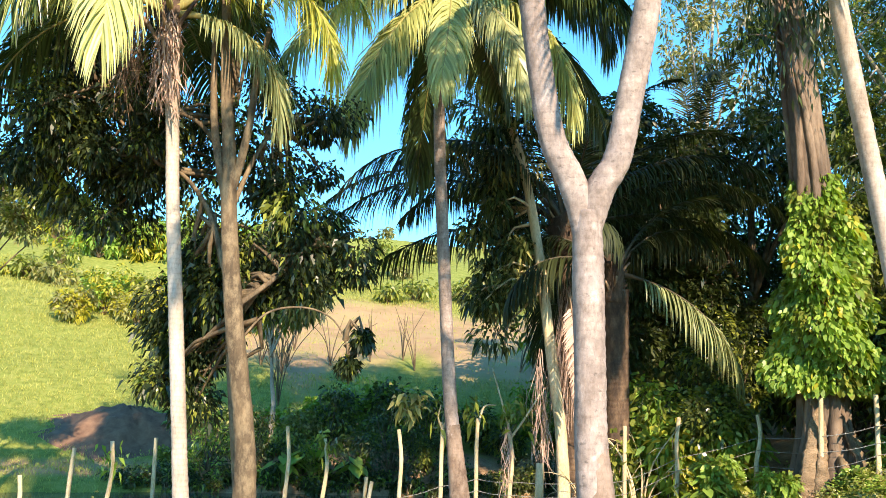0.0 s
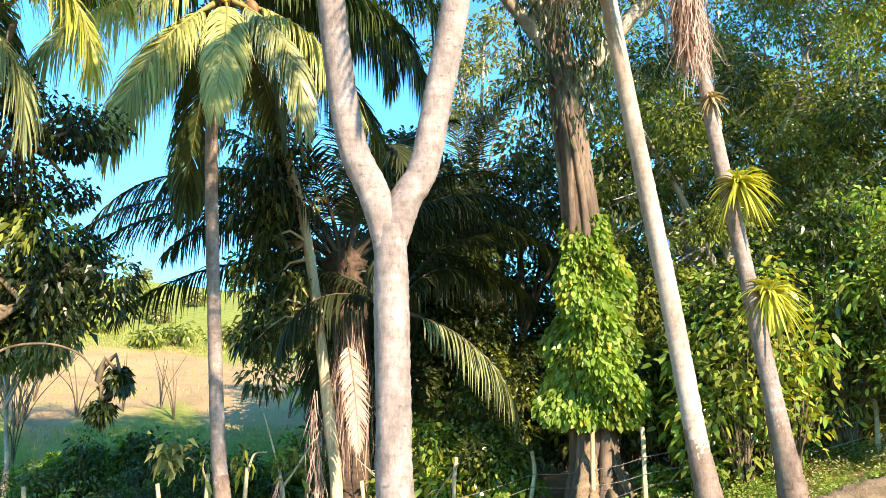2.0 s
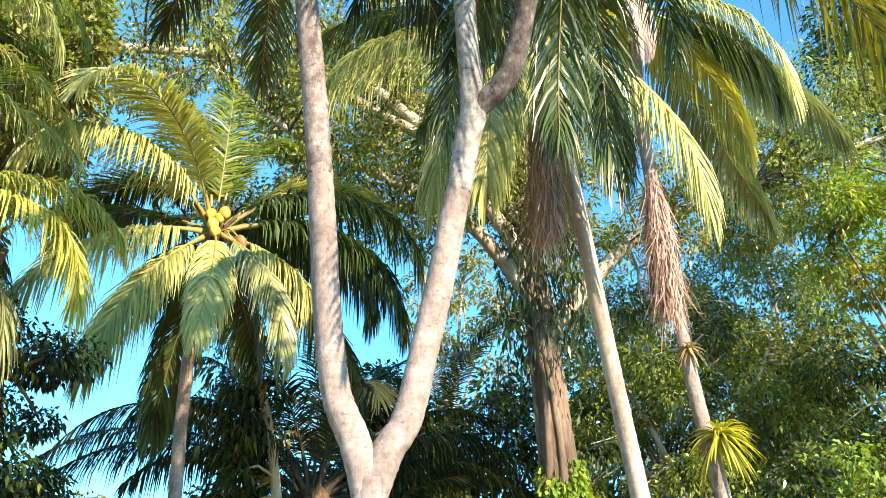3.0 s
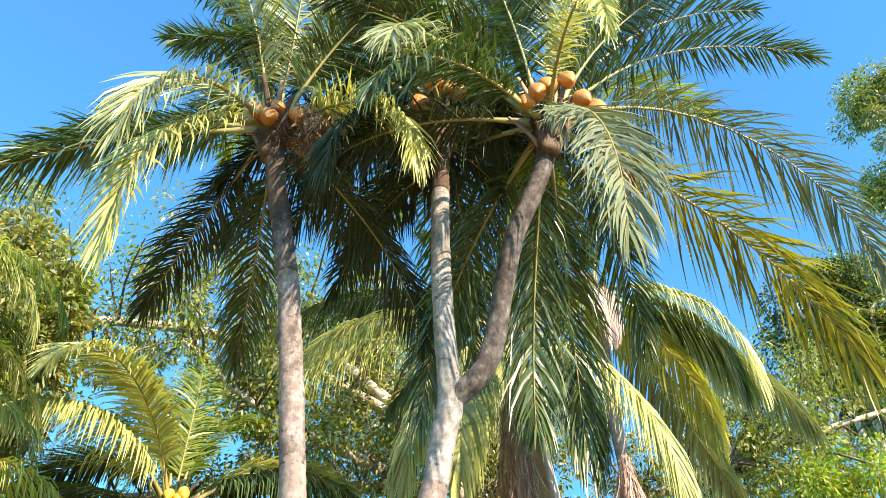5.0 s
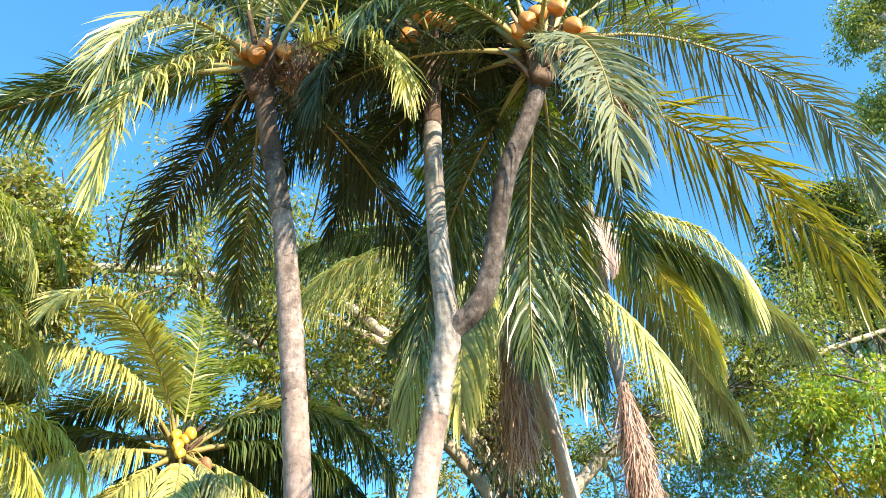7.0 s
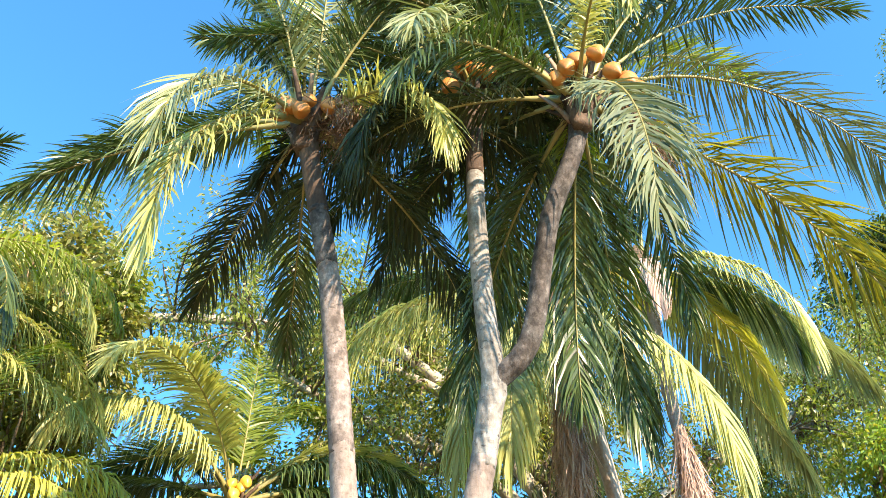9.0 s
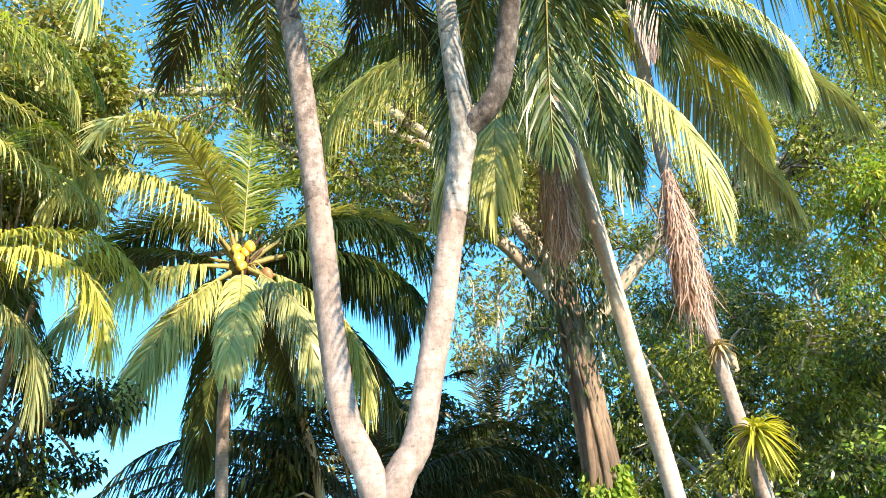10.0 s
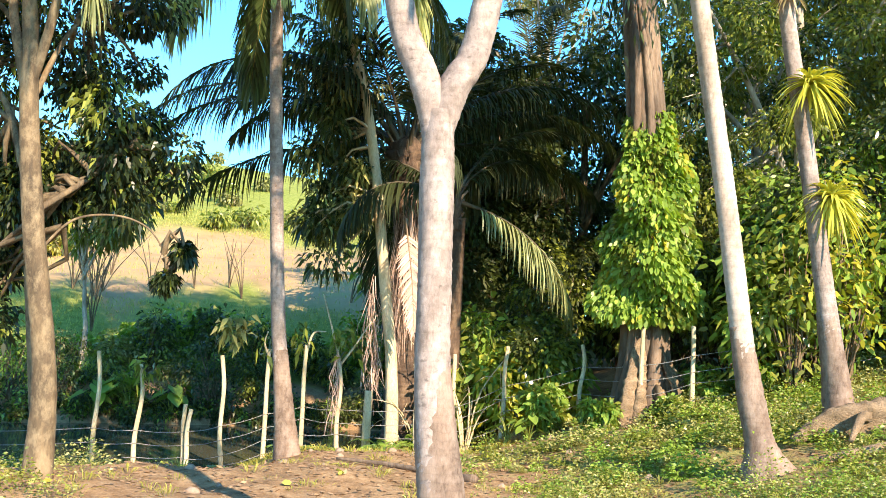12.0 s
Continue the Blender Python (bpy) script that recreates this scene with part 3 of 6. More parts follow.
def hanging(parent, top, bottom, radius, count, seed, name="dry_skirt", label="dry pinkish-brown hanging leaf strands", mat=M_FROND_DEAD):
    """A skirt of dry strands that hangs along a trunk."""
    rng = np.random.default_rng(seed)
    top, bottom = np.array(top, float), np.array(bottom, float)
    quads = []
    for i in range(count):
        a, q = rng.uniform(0, 2 * np.pi), rng.uniform(0, 0.75)
        p = top + (bottom - top) * q + np.array([math.cos(a), math.sin(a), 0]) * radius * rng.uniform(0.2, 1.0) * (0.5 + q)
        ln = np.linalg.norm(bottom - top) * rng.uniform(0.14, 0.42) * (1 - 0.3 * q)
        w = rng.uniform(0.004, 0.011) * (0.6 if mat is M_STRAND else 1.0)
        side = np.array([math.cos(a + 1.5), math.sin(a + 1.5), 0])
        way = unit((bottom - top)) * 0.8 + np.array([0, 0, -0.3]) + rng.normal(0, 0.09, 3)
        mid = p + way * ln * 0.5 + rng.normal(0, 0.05, 3)
        end = mid + way * ln * 0.5 + rng.normal(0, 0.08, 3)
        quads.append([p - side * w, p + side * w, mid + side * w * 1.1, mid - side * w * 1.1])
        quads.append([mid - side * w * 1.1, mid + side * w * 1.1, end + side * w * 0.3, end - side * w * 0.3])
    part(name, soup(name, np.array(quads), mat), parent, label)


def trunk_base(parent, pts, radii, seed):
    ends = list(pts) + [tuple(2 * np.array(pts[-1]) - np.array(pts[-2]))]
    rad = [r * k for r, k in zip(radii, (1.08, 1.07, 1.05, 1.03))] + [radii[-1] * 0.86]
    rad[len(pts) - 1] = radii[-1] * 1.01
    length = sum(np.linalg.norm(np.subtract(a, b)) for a, b in zip(ends, ends[1:]))
    v, f = tube(ends, rad, 22, max(30, int(length / 0.03)), 0.06, 0.11, seed)
    part("trunk_base", joined("trunk_base", [(v, f, M_PALM_BROWN)]), parent, "brown rough foot of the trunk")


def trunk_part(parent, pts, radii, mat, sides=14, seed=0, name="trunk", label="", rings=None):
    length = sum(np.linalg.norm(np.subtract(a, b)) for a, b in zip(pts, pts[1:]))
    v, f = tube(pts, radii, sides, rings or max(30, int(length / 0.028)), 0.05, 0.11, seed)
    part(name, joined(name, [(v, f, mat)]), parent, label)


def near_palm():
    base = (1.28, 5.82, gz(1.28, 5.82) - 0.05)
    p = place("coconut_palm", "tall forked coconut palm with pale ringed trunk and orange coconuts", "palm tree", base, "coconut palms")
    trunk_part(p, [base, (1.18, 5.83, 0.4), (1.075, 5.84, 1.28), (1.05, 5.84, 2.03), (1.035, 5.85, 2.8), (1.03, 5.86, 3.2)], [0.2, 0.145, 0.122, 0.116, 0.118, 0.1], M_PALM, 20, 1)
    trunk_part(p, [(1.02, 5.87, 3.0), (0.93, 5.89, 3.4), (0.77, 5.9, 3.75), (0.66, 5.9, 4.32), (0.575, 5.88, 4.95), (0.5, 5.865, 5.5)],
               [0.09, 0.108, 0.103, 0.1, 0.1, 0.097], M_PALM, 16, 2, "branch_stem")
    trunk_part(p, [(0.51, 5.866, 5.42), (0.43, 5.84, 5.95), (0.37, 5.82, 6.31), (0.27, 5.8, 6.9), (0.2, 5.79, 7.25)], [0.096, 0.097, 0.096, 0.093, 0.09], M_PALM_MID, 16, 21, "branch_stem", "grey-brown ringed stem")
    # Dark bark and neck; the crown's shade is also put into their colour.
    trunk_part(p, [(0.21, 5.79, 7.18), (0.16, 5.78, 7.4), (0.06, 5.765, 7.82)], [0.093, 0.092, 0.09], M_PALM_DARK, 16, 12, "branch_stem", "stem below the crown, crown shade partly in its dark colour")
    trunk_part(p, [(0.075, 5.77, 7.76), (-0.02, 5.75, 8.15), (-0.09, 5.74, 8.45), (-0.14, 5.73, 8.75)], [0.093, 0.091, 0.093, 0.11], M_COIR, 16, 13, "branch_stem", "fibrous neck below the crown, darkened for the crown's shade")
    trunk_part(p, [(1.03, 5.87, 3.0), (1.13, 5.87, 3.38), (1.25, 5.84, 3.62), (1.33, 5.78, 4.07), (1.42, 5.7, 4.62), (1.49, 5.64, 5.16), (1.53, 5.61, 5.4)],
               [0.09, 0.11, 0.106, 0.103, 0.102, 0.1, 0.098], M_PALM, 16, 3, "branch_stem")
    trunk_part(p, [(1.52, 5.62, 5.32), (1.57, 5.58, 5.75), (1.61, 5.55, 6.02), (1.59, 5.53, 6.25), (1.54, 5.5, 6.67), (1.49, 5.46, 7.26), (1.455, 5.42, 7.9), (1.445, 5.4, 8.35)], [0.098, 0.1, 0.104, 0.095, 0.09, 0.088, 0.084, 0.082], M_PALM_LICHEN, 16, 4, "branch_stem")
    # Dark upper stem, with the shade under the crown put into its colour.
    trunk_part(p, [(1.445, 5.4, 8.3), (1.44, 5.39, 8.7), (1.43, 5.37, 9.25)], [0.083, 0.084, 0.11], M_COIR, 16, 14, "branch_stem", "stem below the crown, crown shade partly in its dark colour")
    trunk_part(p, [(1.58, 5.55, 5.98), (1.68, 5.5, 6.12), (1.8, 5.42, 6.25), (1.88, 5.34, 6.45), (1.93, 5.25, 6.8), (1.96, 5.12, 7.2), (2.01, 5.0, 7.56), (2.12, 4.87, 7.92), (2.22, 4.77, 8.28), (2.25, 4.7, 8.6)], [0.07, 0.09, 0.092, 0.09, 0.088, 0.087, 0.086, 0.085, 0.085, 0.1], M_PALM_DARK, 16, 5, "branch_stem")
    trunk_base(p, [base, (1.2, 5.83, 0.4), (1.12, 5.845, 1.0), (1.085, 5.855, 1.35)], [0.22, 0.16, 0.138, 0.126], 15)
    left, mid, right = (-0.17, 5.72, 9.01), (1.43, 5.36, 9.52), (2.24, 4.66, 8.84)
    for c, sd in ((left, 1), (mid, 2), (right, 3)):
        sheath(p, c, 0.16, 0.5, sd)
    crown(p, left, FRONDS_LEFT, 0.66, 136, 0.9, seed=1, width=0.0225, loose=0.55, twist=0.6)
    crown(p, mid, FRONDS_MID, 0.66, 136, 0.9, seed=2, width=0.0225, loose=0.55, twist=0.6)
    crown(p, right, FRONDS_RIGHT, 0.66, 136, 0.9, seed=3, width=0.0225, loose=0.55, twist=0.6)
    nuts(p, left, [(185, 0.3, -0.1), (215, 0.32, -0.2), (150, 0.34, -0.12), (240, 0.3, -0.05), (195, 0.34, -0.3), (230, 0.36, -0.3)], 0.21, M_NUT, 10)
    nuts(p, mid, [(190, 0.3, 0.0), (215, 0.34, 0.05), (240, 0.34, -0.22), (165, 0.3, 0.0)], 0.24, M_NUT, 20)
    nuts(p, right, [(235, 0.34, -0.08), (216, 0.36, -0.02), (150, 0.42, -0.02), (128, 0.5, 0.0), (112, 0.58, -0.02), (172, 0.4, 0.16), (138, 0.5, -0.16), (200, 0.34, 0.08)], 0.225, M_NUT, 30)
    hanging(p, (2.62, 4.5, 8.75), (2.95, 4.4, 7.75), 0.16, 140, 7, "dry_flower_skirt", "dry brown flower strands", M_STRAND)
    hanging(p, (0.15, 5.6, 9.1), (0.28, 5.5, 8.5), 0.4, 420, 8, "dry_flower_skirt", "dry brown flower strands", M_STRAND)
    return p


# k and s fronds bring the crown's shade in by colour, b its backlight.
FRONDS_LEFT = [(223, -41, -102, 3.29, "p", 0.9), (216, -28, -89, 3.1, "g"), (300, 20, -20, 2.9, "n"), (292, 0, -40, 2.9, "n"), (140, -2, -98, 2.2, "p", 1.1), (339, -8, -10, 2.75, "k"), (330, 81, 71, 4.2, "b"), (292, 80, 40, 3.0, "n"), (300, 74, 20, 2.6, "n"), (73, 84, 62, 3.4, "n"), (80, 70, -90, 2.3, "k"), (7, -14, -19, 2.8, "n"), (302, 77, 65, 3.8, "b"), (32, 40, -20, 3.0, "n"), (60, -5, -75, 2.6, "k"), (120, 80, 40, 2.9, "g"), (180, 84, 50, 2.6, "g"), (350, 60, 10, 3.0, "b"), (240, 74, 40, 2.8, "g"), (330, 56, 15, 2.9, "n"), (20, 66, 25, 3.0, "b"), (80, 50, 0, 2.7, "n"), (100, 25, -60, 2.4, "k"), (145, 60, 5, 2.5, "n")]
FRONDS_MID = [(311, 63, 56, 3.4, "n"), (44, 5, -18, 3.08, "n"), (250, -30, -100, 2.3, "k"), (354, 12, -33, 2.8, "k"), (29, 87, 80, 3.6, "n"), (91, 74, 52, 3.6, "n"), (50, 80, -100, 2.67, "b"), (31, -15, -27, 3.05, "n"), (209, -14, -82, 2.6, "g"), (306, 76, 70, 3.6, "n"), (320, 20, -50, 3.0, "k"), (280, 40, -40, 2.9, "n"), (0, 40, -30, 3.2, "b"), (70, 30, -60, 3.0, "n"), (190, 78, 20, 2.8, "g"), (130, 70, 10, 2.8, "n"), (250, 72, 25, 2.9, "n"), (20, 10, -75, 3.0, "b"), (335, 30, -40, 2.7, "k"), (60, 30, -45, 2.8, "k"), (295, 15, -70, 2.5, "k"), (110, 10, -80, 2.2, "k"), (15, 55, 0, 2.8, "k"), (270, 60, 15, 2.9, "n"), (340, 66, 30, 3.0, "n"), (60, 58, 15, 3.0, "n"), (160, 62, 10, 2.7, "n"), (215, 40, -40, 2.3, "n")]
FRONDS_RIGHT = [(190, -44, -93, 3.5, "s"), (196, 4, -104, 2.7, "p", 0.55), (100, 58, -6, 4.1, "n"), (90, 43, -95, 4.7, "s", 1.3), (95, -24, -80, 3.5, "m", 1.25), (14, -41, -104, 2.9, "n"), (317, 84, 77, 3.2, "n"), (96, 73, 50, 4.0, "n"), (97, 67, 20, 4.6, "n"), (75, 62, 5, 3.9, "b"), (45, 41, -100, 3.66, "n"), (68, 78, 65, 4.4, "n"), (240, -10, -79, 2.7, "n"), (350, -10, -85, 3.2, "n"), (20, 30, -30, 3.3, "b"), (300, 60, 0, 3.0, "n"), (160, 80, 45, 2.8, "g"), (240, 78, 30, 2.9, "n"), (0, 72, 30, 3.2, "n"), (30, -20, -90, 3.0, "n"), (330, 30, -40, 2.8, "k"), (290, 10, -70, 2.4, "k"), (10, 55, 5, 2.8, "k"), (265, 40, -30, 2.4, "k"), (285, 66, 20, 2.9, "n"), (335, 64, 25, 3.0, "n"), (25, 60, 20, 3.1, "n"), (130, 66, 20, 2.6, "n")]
near_palm()


def palm(label, pts, radii, heart, fronds, mat, seed, leaflet=0.95, frond_mat=M_FROND, sag=1.0, n=110, head=0.16, group="coconut palms", name="coconut_palm", sides=14, width=0.03, stem=0.05, loose=0.25, twist=0.3, mix=""):
    base = pts[0]
    p = place(name, label, "palm tree", base, group)
    trunk_part(p, pts, radii, mat, sides, seed)
    sheath(p, heart, head, 0.7, seed)
    crown(p, heart, fronds, leaflet, n, sag, frond_mat, seed, width, stem, loose, twist, mix)
    return p


def ground_pt(x, y, down=0.05):
    return (x, y, gz(x, y) - down)


# Here p is coloured for sun in front, n and k for shade behind.
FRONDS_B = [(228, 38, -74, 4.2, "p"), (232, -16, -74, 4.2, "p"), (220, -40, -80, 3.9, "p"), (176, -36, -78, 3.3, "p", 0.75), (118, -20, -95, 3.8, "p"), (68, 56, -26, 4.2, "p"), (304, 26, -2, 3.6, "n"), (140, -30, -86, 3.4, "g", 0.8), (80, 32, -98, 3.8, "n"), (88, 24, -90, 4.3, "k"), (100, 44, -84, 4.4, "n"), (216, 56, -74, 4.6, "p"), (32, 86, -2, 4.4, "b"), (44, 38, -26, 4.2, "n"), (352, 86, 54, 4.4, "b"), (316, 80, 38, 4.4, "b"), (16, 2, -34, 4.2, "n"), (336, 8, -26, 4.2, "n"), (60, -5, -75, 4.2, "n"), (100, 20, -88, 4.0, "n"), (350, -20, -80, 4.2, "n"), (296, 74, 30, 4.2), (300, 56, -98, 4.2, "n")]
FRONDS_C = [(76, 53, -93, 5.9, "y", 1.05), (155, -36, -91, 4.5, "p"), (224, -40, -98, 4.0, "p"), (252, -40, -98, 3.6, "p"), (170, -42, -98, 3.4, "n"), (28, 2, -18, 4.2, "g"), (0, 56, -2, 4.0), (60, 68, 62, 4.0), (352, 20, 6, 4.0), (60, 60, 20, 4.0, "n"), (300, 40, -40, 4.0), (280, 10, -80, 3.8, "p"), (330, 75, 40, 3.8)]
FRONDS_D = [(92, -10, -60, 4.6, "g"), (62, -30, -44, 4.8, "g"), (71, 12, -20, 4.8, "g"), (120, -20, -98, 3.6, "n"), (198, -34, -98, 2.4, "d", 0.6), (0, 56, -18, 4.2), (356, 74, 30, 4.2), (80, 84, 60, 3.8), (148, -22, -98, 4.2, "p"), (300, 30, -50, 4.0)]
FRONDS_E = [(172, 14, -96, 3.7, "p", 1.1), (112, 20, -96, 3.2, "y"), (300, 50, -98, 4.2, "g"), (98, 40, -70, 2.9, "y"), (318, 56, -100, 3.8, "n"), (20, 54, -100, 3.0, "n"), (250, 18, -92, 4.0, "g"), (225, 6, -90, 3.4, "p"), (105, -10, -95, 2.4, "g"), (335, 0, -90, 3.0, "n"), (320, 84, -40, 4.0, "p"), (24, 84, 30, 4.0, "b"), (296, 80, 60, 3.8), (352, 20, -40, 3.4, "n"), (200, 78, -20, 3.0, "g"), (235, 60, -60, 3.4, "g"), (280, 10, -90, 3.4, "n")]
FRONDS_O = [(288, 38, -34, 6.6), (276, 34, -44, 5.6), (300, 10, -36, 6.0), (312, 38, 14, 6.0), (80, 38, -34, 5.4), (64, 20, -34, 6.0), (64, 56, -10, 6.0), (52, 74, 14, 6.0), (328, 56, 22, 6.6), (4, 80, 38, 6.0), (36, -10, -18, 6.0), (356, 2, -90, 6.0), (172, 60, -56, 5.0), (236, 50, -50, 5.0), (316, 38, -34, 6.0), (40, 20, -50, 6.0), (262, 50, -60, 6.0), (100, 50, -50, 5.4), (230, 72, -20, 6.0), (20, 60, -10, 6.0), (345, 45, -20, 6.0)]
# the palm with yellow coconuts
palm_b = palm("slender coconut palm with drooping sunlit fronds and yellow coconuts", [ground_pt(0.35, 14.5), (0.27, 14.5, 0.3), (0.07, 14.5, 1.9), (-0.15, 14.5, 4.7), (-0.28, 14.42, 6.8), (-0.27, 14.3, 8.3), (-0.23, 14.27, 9.0)],
              [0.19, 0.14, 0.115, 0.105, 0.1, 0.1, 0.13], (-0.18, 14.25, 9.2), FRONDS_B, M_PALM, 4, 0.98, M_FROND_PALE, 1.25, 180, width=0.04, twist=0.3, loose=0.26)
trunk_base(palm_b, [ground_pt(0.35, 14.5), (0.27, 14.5, 0.3), (0.2, 14.5, 0.85)], [0.21, 0.156, 0.14], 18)
nuts(palm_b, (-0.18, 14.25, 9.2), [(170, 0.3, 0.1), (190, 0.34, -0.05), (180, 0.36, -0.2), (200, 0.32, 0.15), (160, 0.34, 0.2)], 0.25, M_NUT_YELLOW, 40)
hanging(palm_b, (-0.2, 14.0, 8.8), (-0.25, 13.95, 7.7), 0.32, 260, 19, "dry_flower_skirt", "dry brown flower strands", M_STRAND)
nuts(palm_b, (-0.18, 14.25, 9.2), [(130, 0.45, -0.35), (125, 0.55, -0.3)], 0.25, M_NUT_BROWN, 50)

# the leaning palm
palm_c = palm("leaning coconut palm with bright pale trunk and dry skirt", [ground_pt(5.6, 9.47), (5.55, 9.5, 0.7), (5.41, 9.58, 1.57), (5.23, 9.68, 3.23), (4.95, 9.82, 5.5), (4.69, 9.95, 7.7), (4.42, 9.93, 9.3), (4.12, 9.87, 10.5)],
              [0.2, 0.15, 0.13, 0.122, 0.115, 0.11, 0.11, 0.14], (4.05, 9.85, 10.9), FRONDS_C, M_PALM_PALE, 5, sag=1.3, n=140, width=0.038, twist=0.24, loose=0.24)
trunk_base(palm_c, [ground_pt(5.64, 9.47), (5.56, 9.5, 0.65), (5.47, 9.545, 1.15), (5.41, 9.58, 1.57)], [0.33, 0.166, 0.149, 0.136], 16)
hanging(palm_c, (3.96, 9.7, 9.6), (4.0, 9.62, 7.2), 0.22, 1500, 11)

# the palm with bromeliads
palm_d = palm("coconut palm with bromeliads growing on its pale trunk", [ground_pt(7.4, 10.7), (7.36, 10.72, 1.4), (7.21, 10.82, 2.85), (7.03, 10.94, 4.64), (6.83, 11.05, 6.3), (6.62, 11.05, 8.3), (6.43, 11.0, 10.2), (6.25, 10.85, 12.6)],
              [0.2, 0.15, 0.125, 0.115, 0.11, 0.105, 0.11, 0.14], (6.2, 10.8, 13.2), FRONDS_D, M_PALM, 6, sag=1.2, n=140, width=0.038, twist=0.18, loose=0.2)
trunk_base(palm_d, [ground_pt(7.4, 10.7), (7.36, 10.72, 1.4), (7.31, 10.755, 1.85)], [0.22, 0.166, 0.148], 17)
hanging(palm_d, (6.3, 10.72, 9.6), (6.36, 10.66, 6.95), 0.22, 1700, 12)

# the palm with a white trunk
palm_e = palm("coconut palm with a white trunk and yellowing fronds", [ground_pt(-3.05, 10.28), (-3.1, 10.27, 0.5), (-3.3, 10.22, 2.4), (-3.48, 10.16, 4.2), (-3.56, 10.12, 5.2), (-3.61, 10.07, 5.8), (-3.64, 10.04, 6.2)],
              [0.15, 0.1, 0.092, 0.085, 0.085, 0.1, 0.12], (-3.66, 10.02, 6.6), FRONDS_E, M_PALM_WHITE, 7, 0.8)
hanging(palm_e, (-4.0, 9.9, 6.6), (-4.1, 9.85, 5.2), 0.2, 200, 13, "dry_flower_skirt", "dry reddish flower strands", M_STRAND)
hanging(palm_e, (-3.62, 9.9, 6.5), (-3.6, 9.9, 5.2), 0.22, 260, 14)

# a taller palm at the clearing's edge
palm_h = palm("tall coconut palm with light green drooping fronds", [ground_pt(-8.4, 11.2), (-8.2, 11.2, 2), (-7.4, 11.0, 6), (-6.5, 10.8, 9.4)], [0.2, 0.14, 0.12, 0.13], (-6.3, 10.8, 9.9), auto_fronds(18, 4.6, 100, 84, -50, 17) + [(88, 52, -81, 4.6, "p"), (94, -11, -40, 4.6, "p"), (106, 29, -68, 5.0, "b"), (80, 20, -70, 4.8, "p")], M_PALM, 17)

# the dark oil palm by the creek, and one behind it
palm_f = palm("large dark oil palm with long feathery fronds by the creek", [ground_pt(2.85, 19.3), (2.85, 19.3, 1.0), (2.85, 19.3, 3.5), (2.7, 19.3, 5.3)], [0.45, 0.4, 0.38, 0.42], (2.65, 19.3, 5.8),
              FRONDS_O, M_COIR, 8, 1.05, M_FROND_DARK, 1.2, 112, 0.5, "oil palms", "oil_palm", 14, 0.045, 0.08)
hanging(palm_f, (2.8, 19.1, 5.4), (2.75, 18.95, 1.2), 0.55, 420, 71)
# Its first frond takes a lighter leaf: sunlight put into the colour.
palm_i = palm("young oil palm with one arching frond coloured as sunlit", [ground_pt(3.7, 18.9), (3.7, 18.9, 1.5), (3.58, 18.5, 4.3)], [0.3, 0.26, 0.3], (3.52, 18.35, 4.7),
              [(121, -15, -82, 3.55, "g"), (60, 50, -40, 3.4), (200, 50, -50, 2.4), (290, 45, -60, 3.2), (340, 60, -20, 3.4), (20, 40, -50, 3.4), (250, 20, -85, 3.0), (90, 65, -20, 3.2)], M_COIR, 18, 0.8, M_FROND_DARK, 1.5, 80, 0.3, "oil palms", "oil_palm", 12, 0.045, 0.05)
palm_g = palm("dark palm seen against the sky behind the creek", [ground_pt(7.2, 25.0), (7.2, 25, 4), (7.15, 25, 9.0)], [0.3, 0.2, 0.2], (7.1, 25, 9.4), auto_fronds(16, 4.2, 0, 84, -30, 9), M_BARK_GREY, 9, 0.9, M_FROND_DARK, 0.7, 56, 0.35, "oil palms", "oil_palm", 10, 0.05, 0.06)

# ---- broadleaf trees ----


def limb_tube(pts, r0, r1, seed, sides=8):
    n = len(pts)
    return tube(pts, np.linspace(r0, r1, n), sides, max(10, 6 * n), 0.08, 0.0, seed)


def clumps_along(pts, count, spread, rng, up=0.3):
    line = spline(pts, 40)
    i = rng.integers(8, 40, count)
    return line[i] + rng.normal(0, 1, (count, 3)) * np.array([spread, spread, spread * 0.7]) + [0, 0, up]


def foliage(centres, radii, per, leaf, width, rng, sag=0.3, flat=0.5, hollow=0.35, fine=False):
    """Leaves of many clumps, thicker at each clump's rim."""
    k = len(centres)
    which = rng.integers(0, k, per)
    d = unit(rng.normal(0, 1, (per, 3)))
    rr = radii[which] * (hollow + (1 - hollow) * rng.random(per) ** 0.5) * rng.uniform(0.8, 1.15, per)
    at = centres[which] + d * rr[:, None] * np.array([1, 1, 0.75])
    way = d + rng.normal(0, 0.5, (per, 3)) + np.array([0, 0, -0.25])
    return leaf_quads(at, way, leaf * np.where(rng.random(per) < 0.25, 1.25, 1.0), width, rng, sag, flat, fine), which


def by_clump(which, count, share, rng):
    """Which leaves take the second tone: most of a clump together, its sun or shade put into colour, a few strays."""
    return (rng.random(count) < share)[which] ^ (rng.random(len(which)) < 0.14)


def twigs(centres, roots, rng, r=0.025):
    """Twigs from each clump to the nearest point of the limbs."""
    pieces = []
    for i, c in enumerate(centres):
        b = roots[np.argmin(((roots - c) ** 2).sum(1) + rng.random(len(roots)) * 0.5)]
        m = (b + c) / 2 + rng.normal(0, 0.12, 3) + [0, 0, 0.1]
        pieces.append(tube([b, m, c], [r * 1.6, r, r * 0.5], 4, 5, seed=i, cap=False))
    return pieces


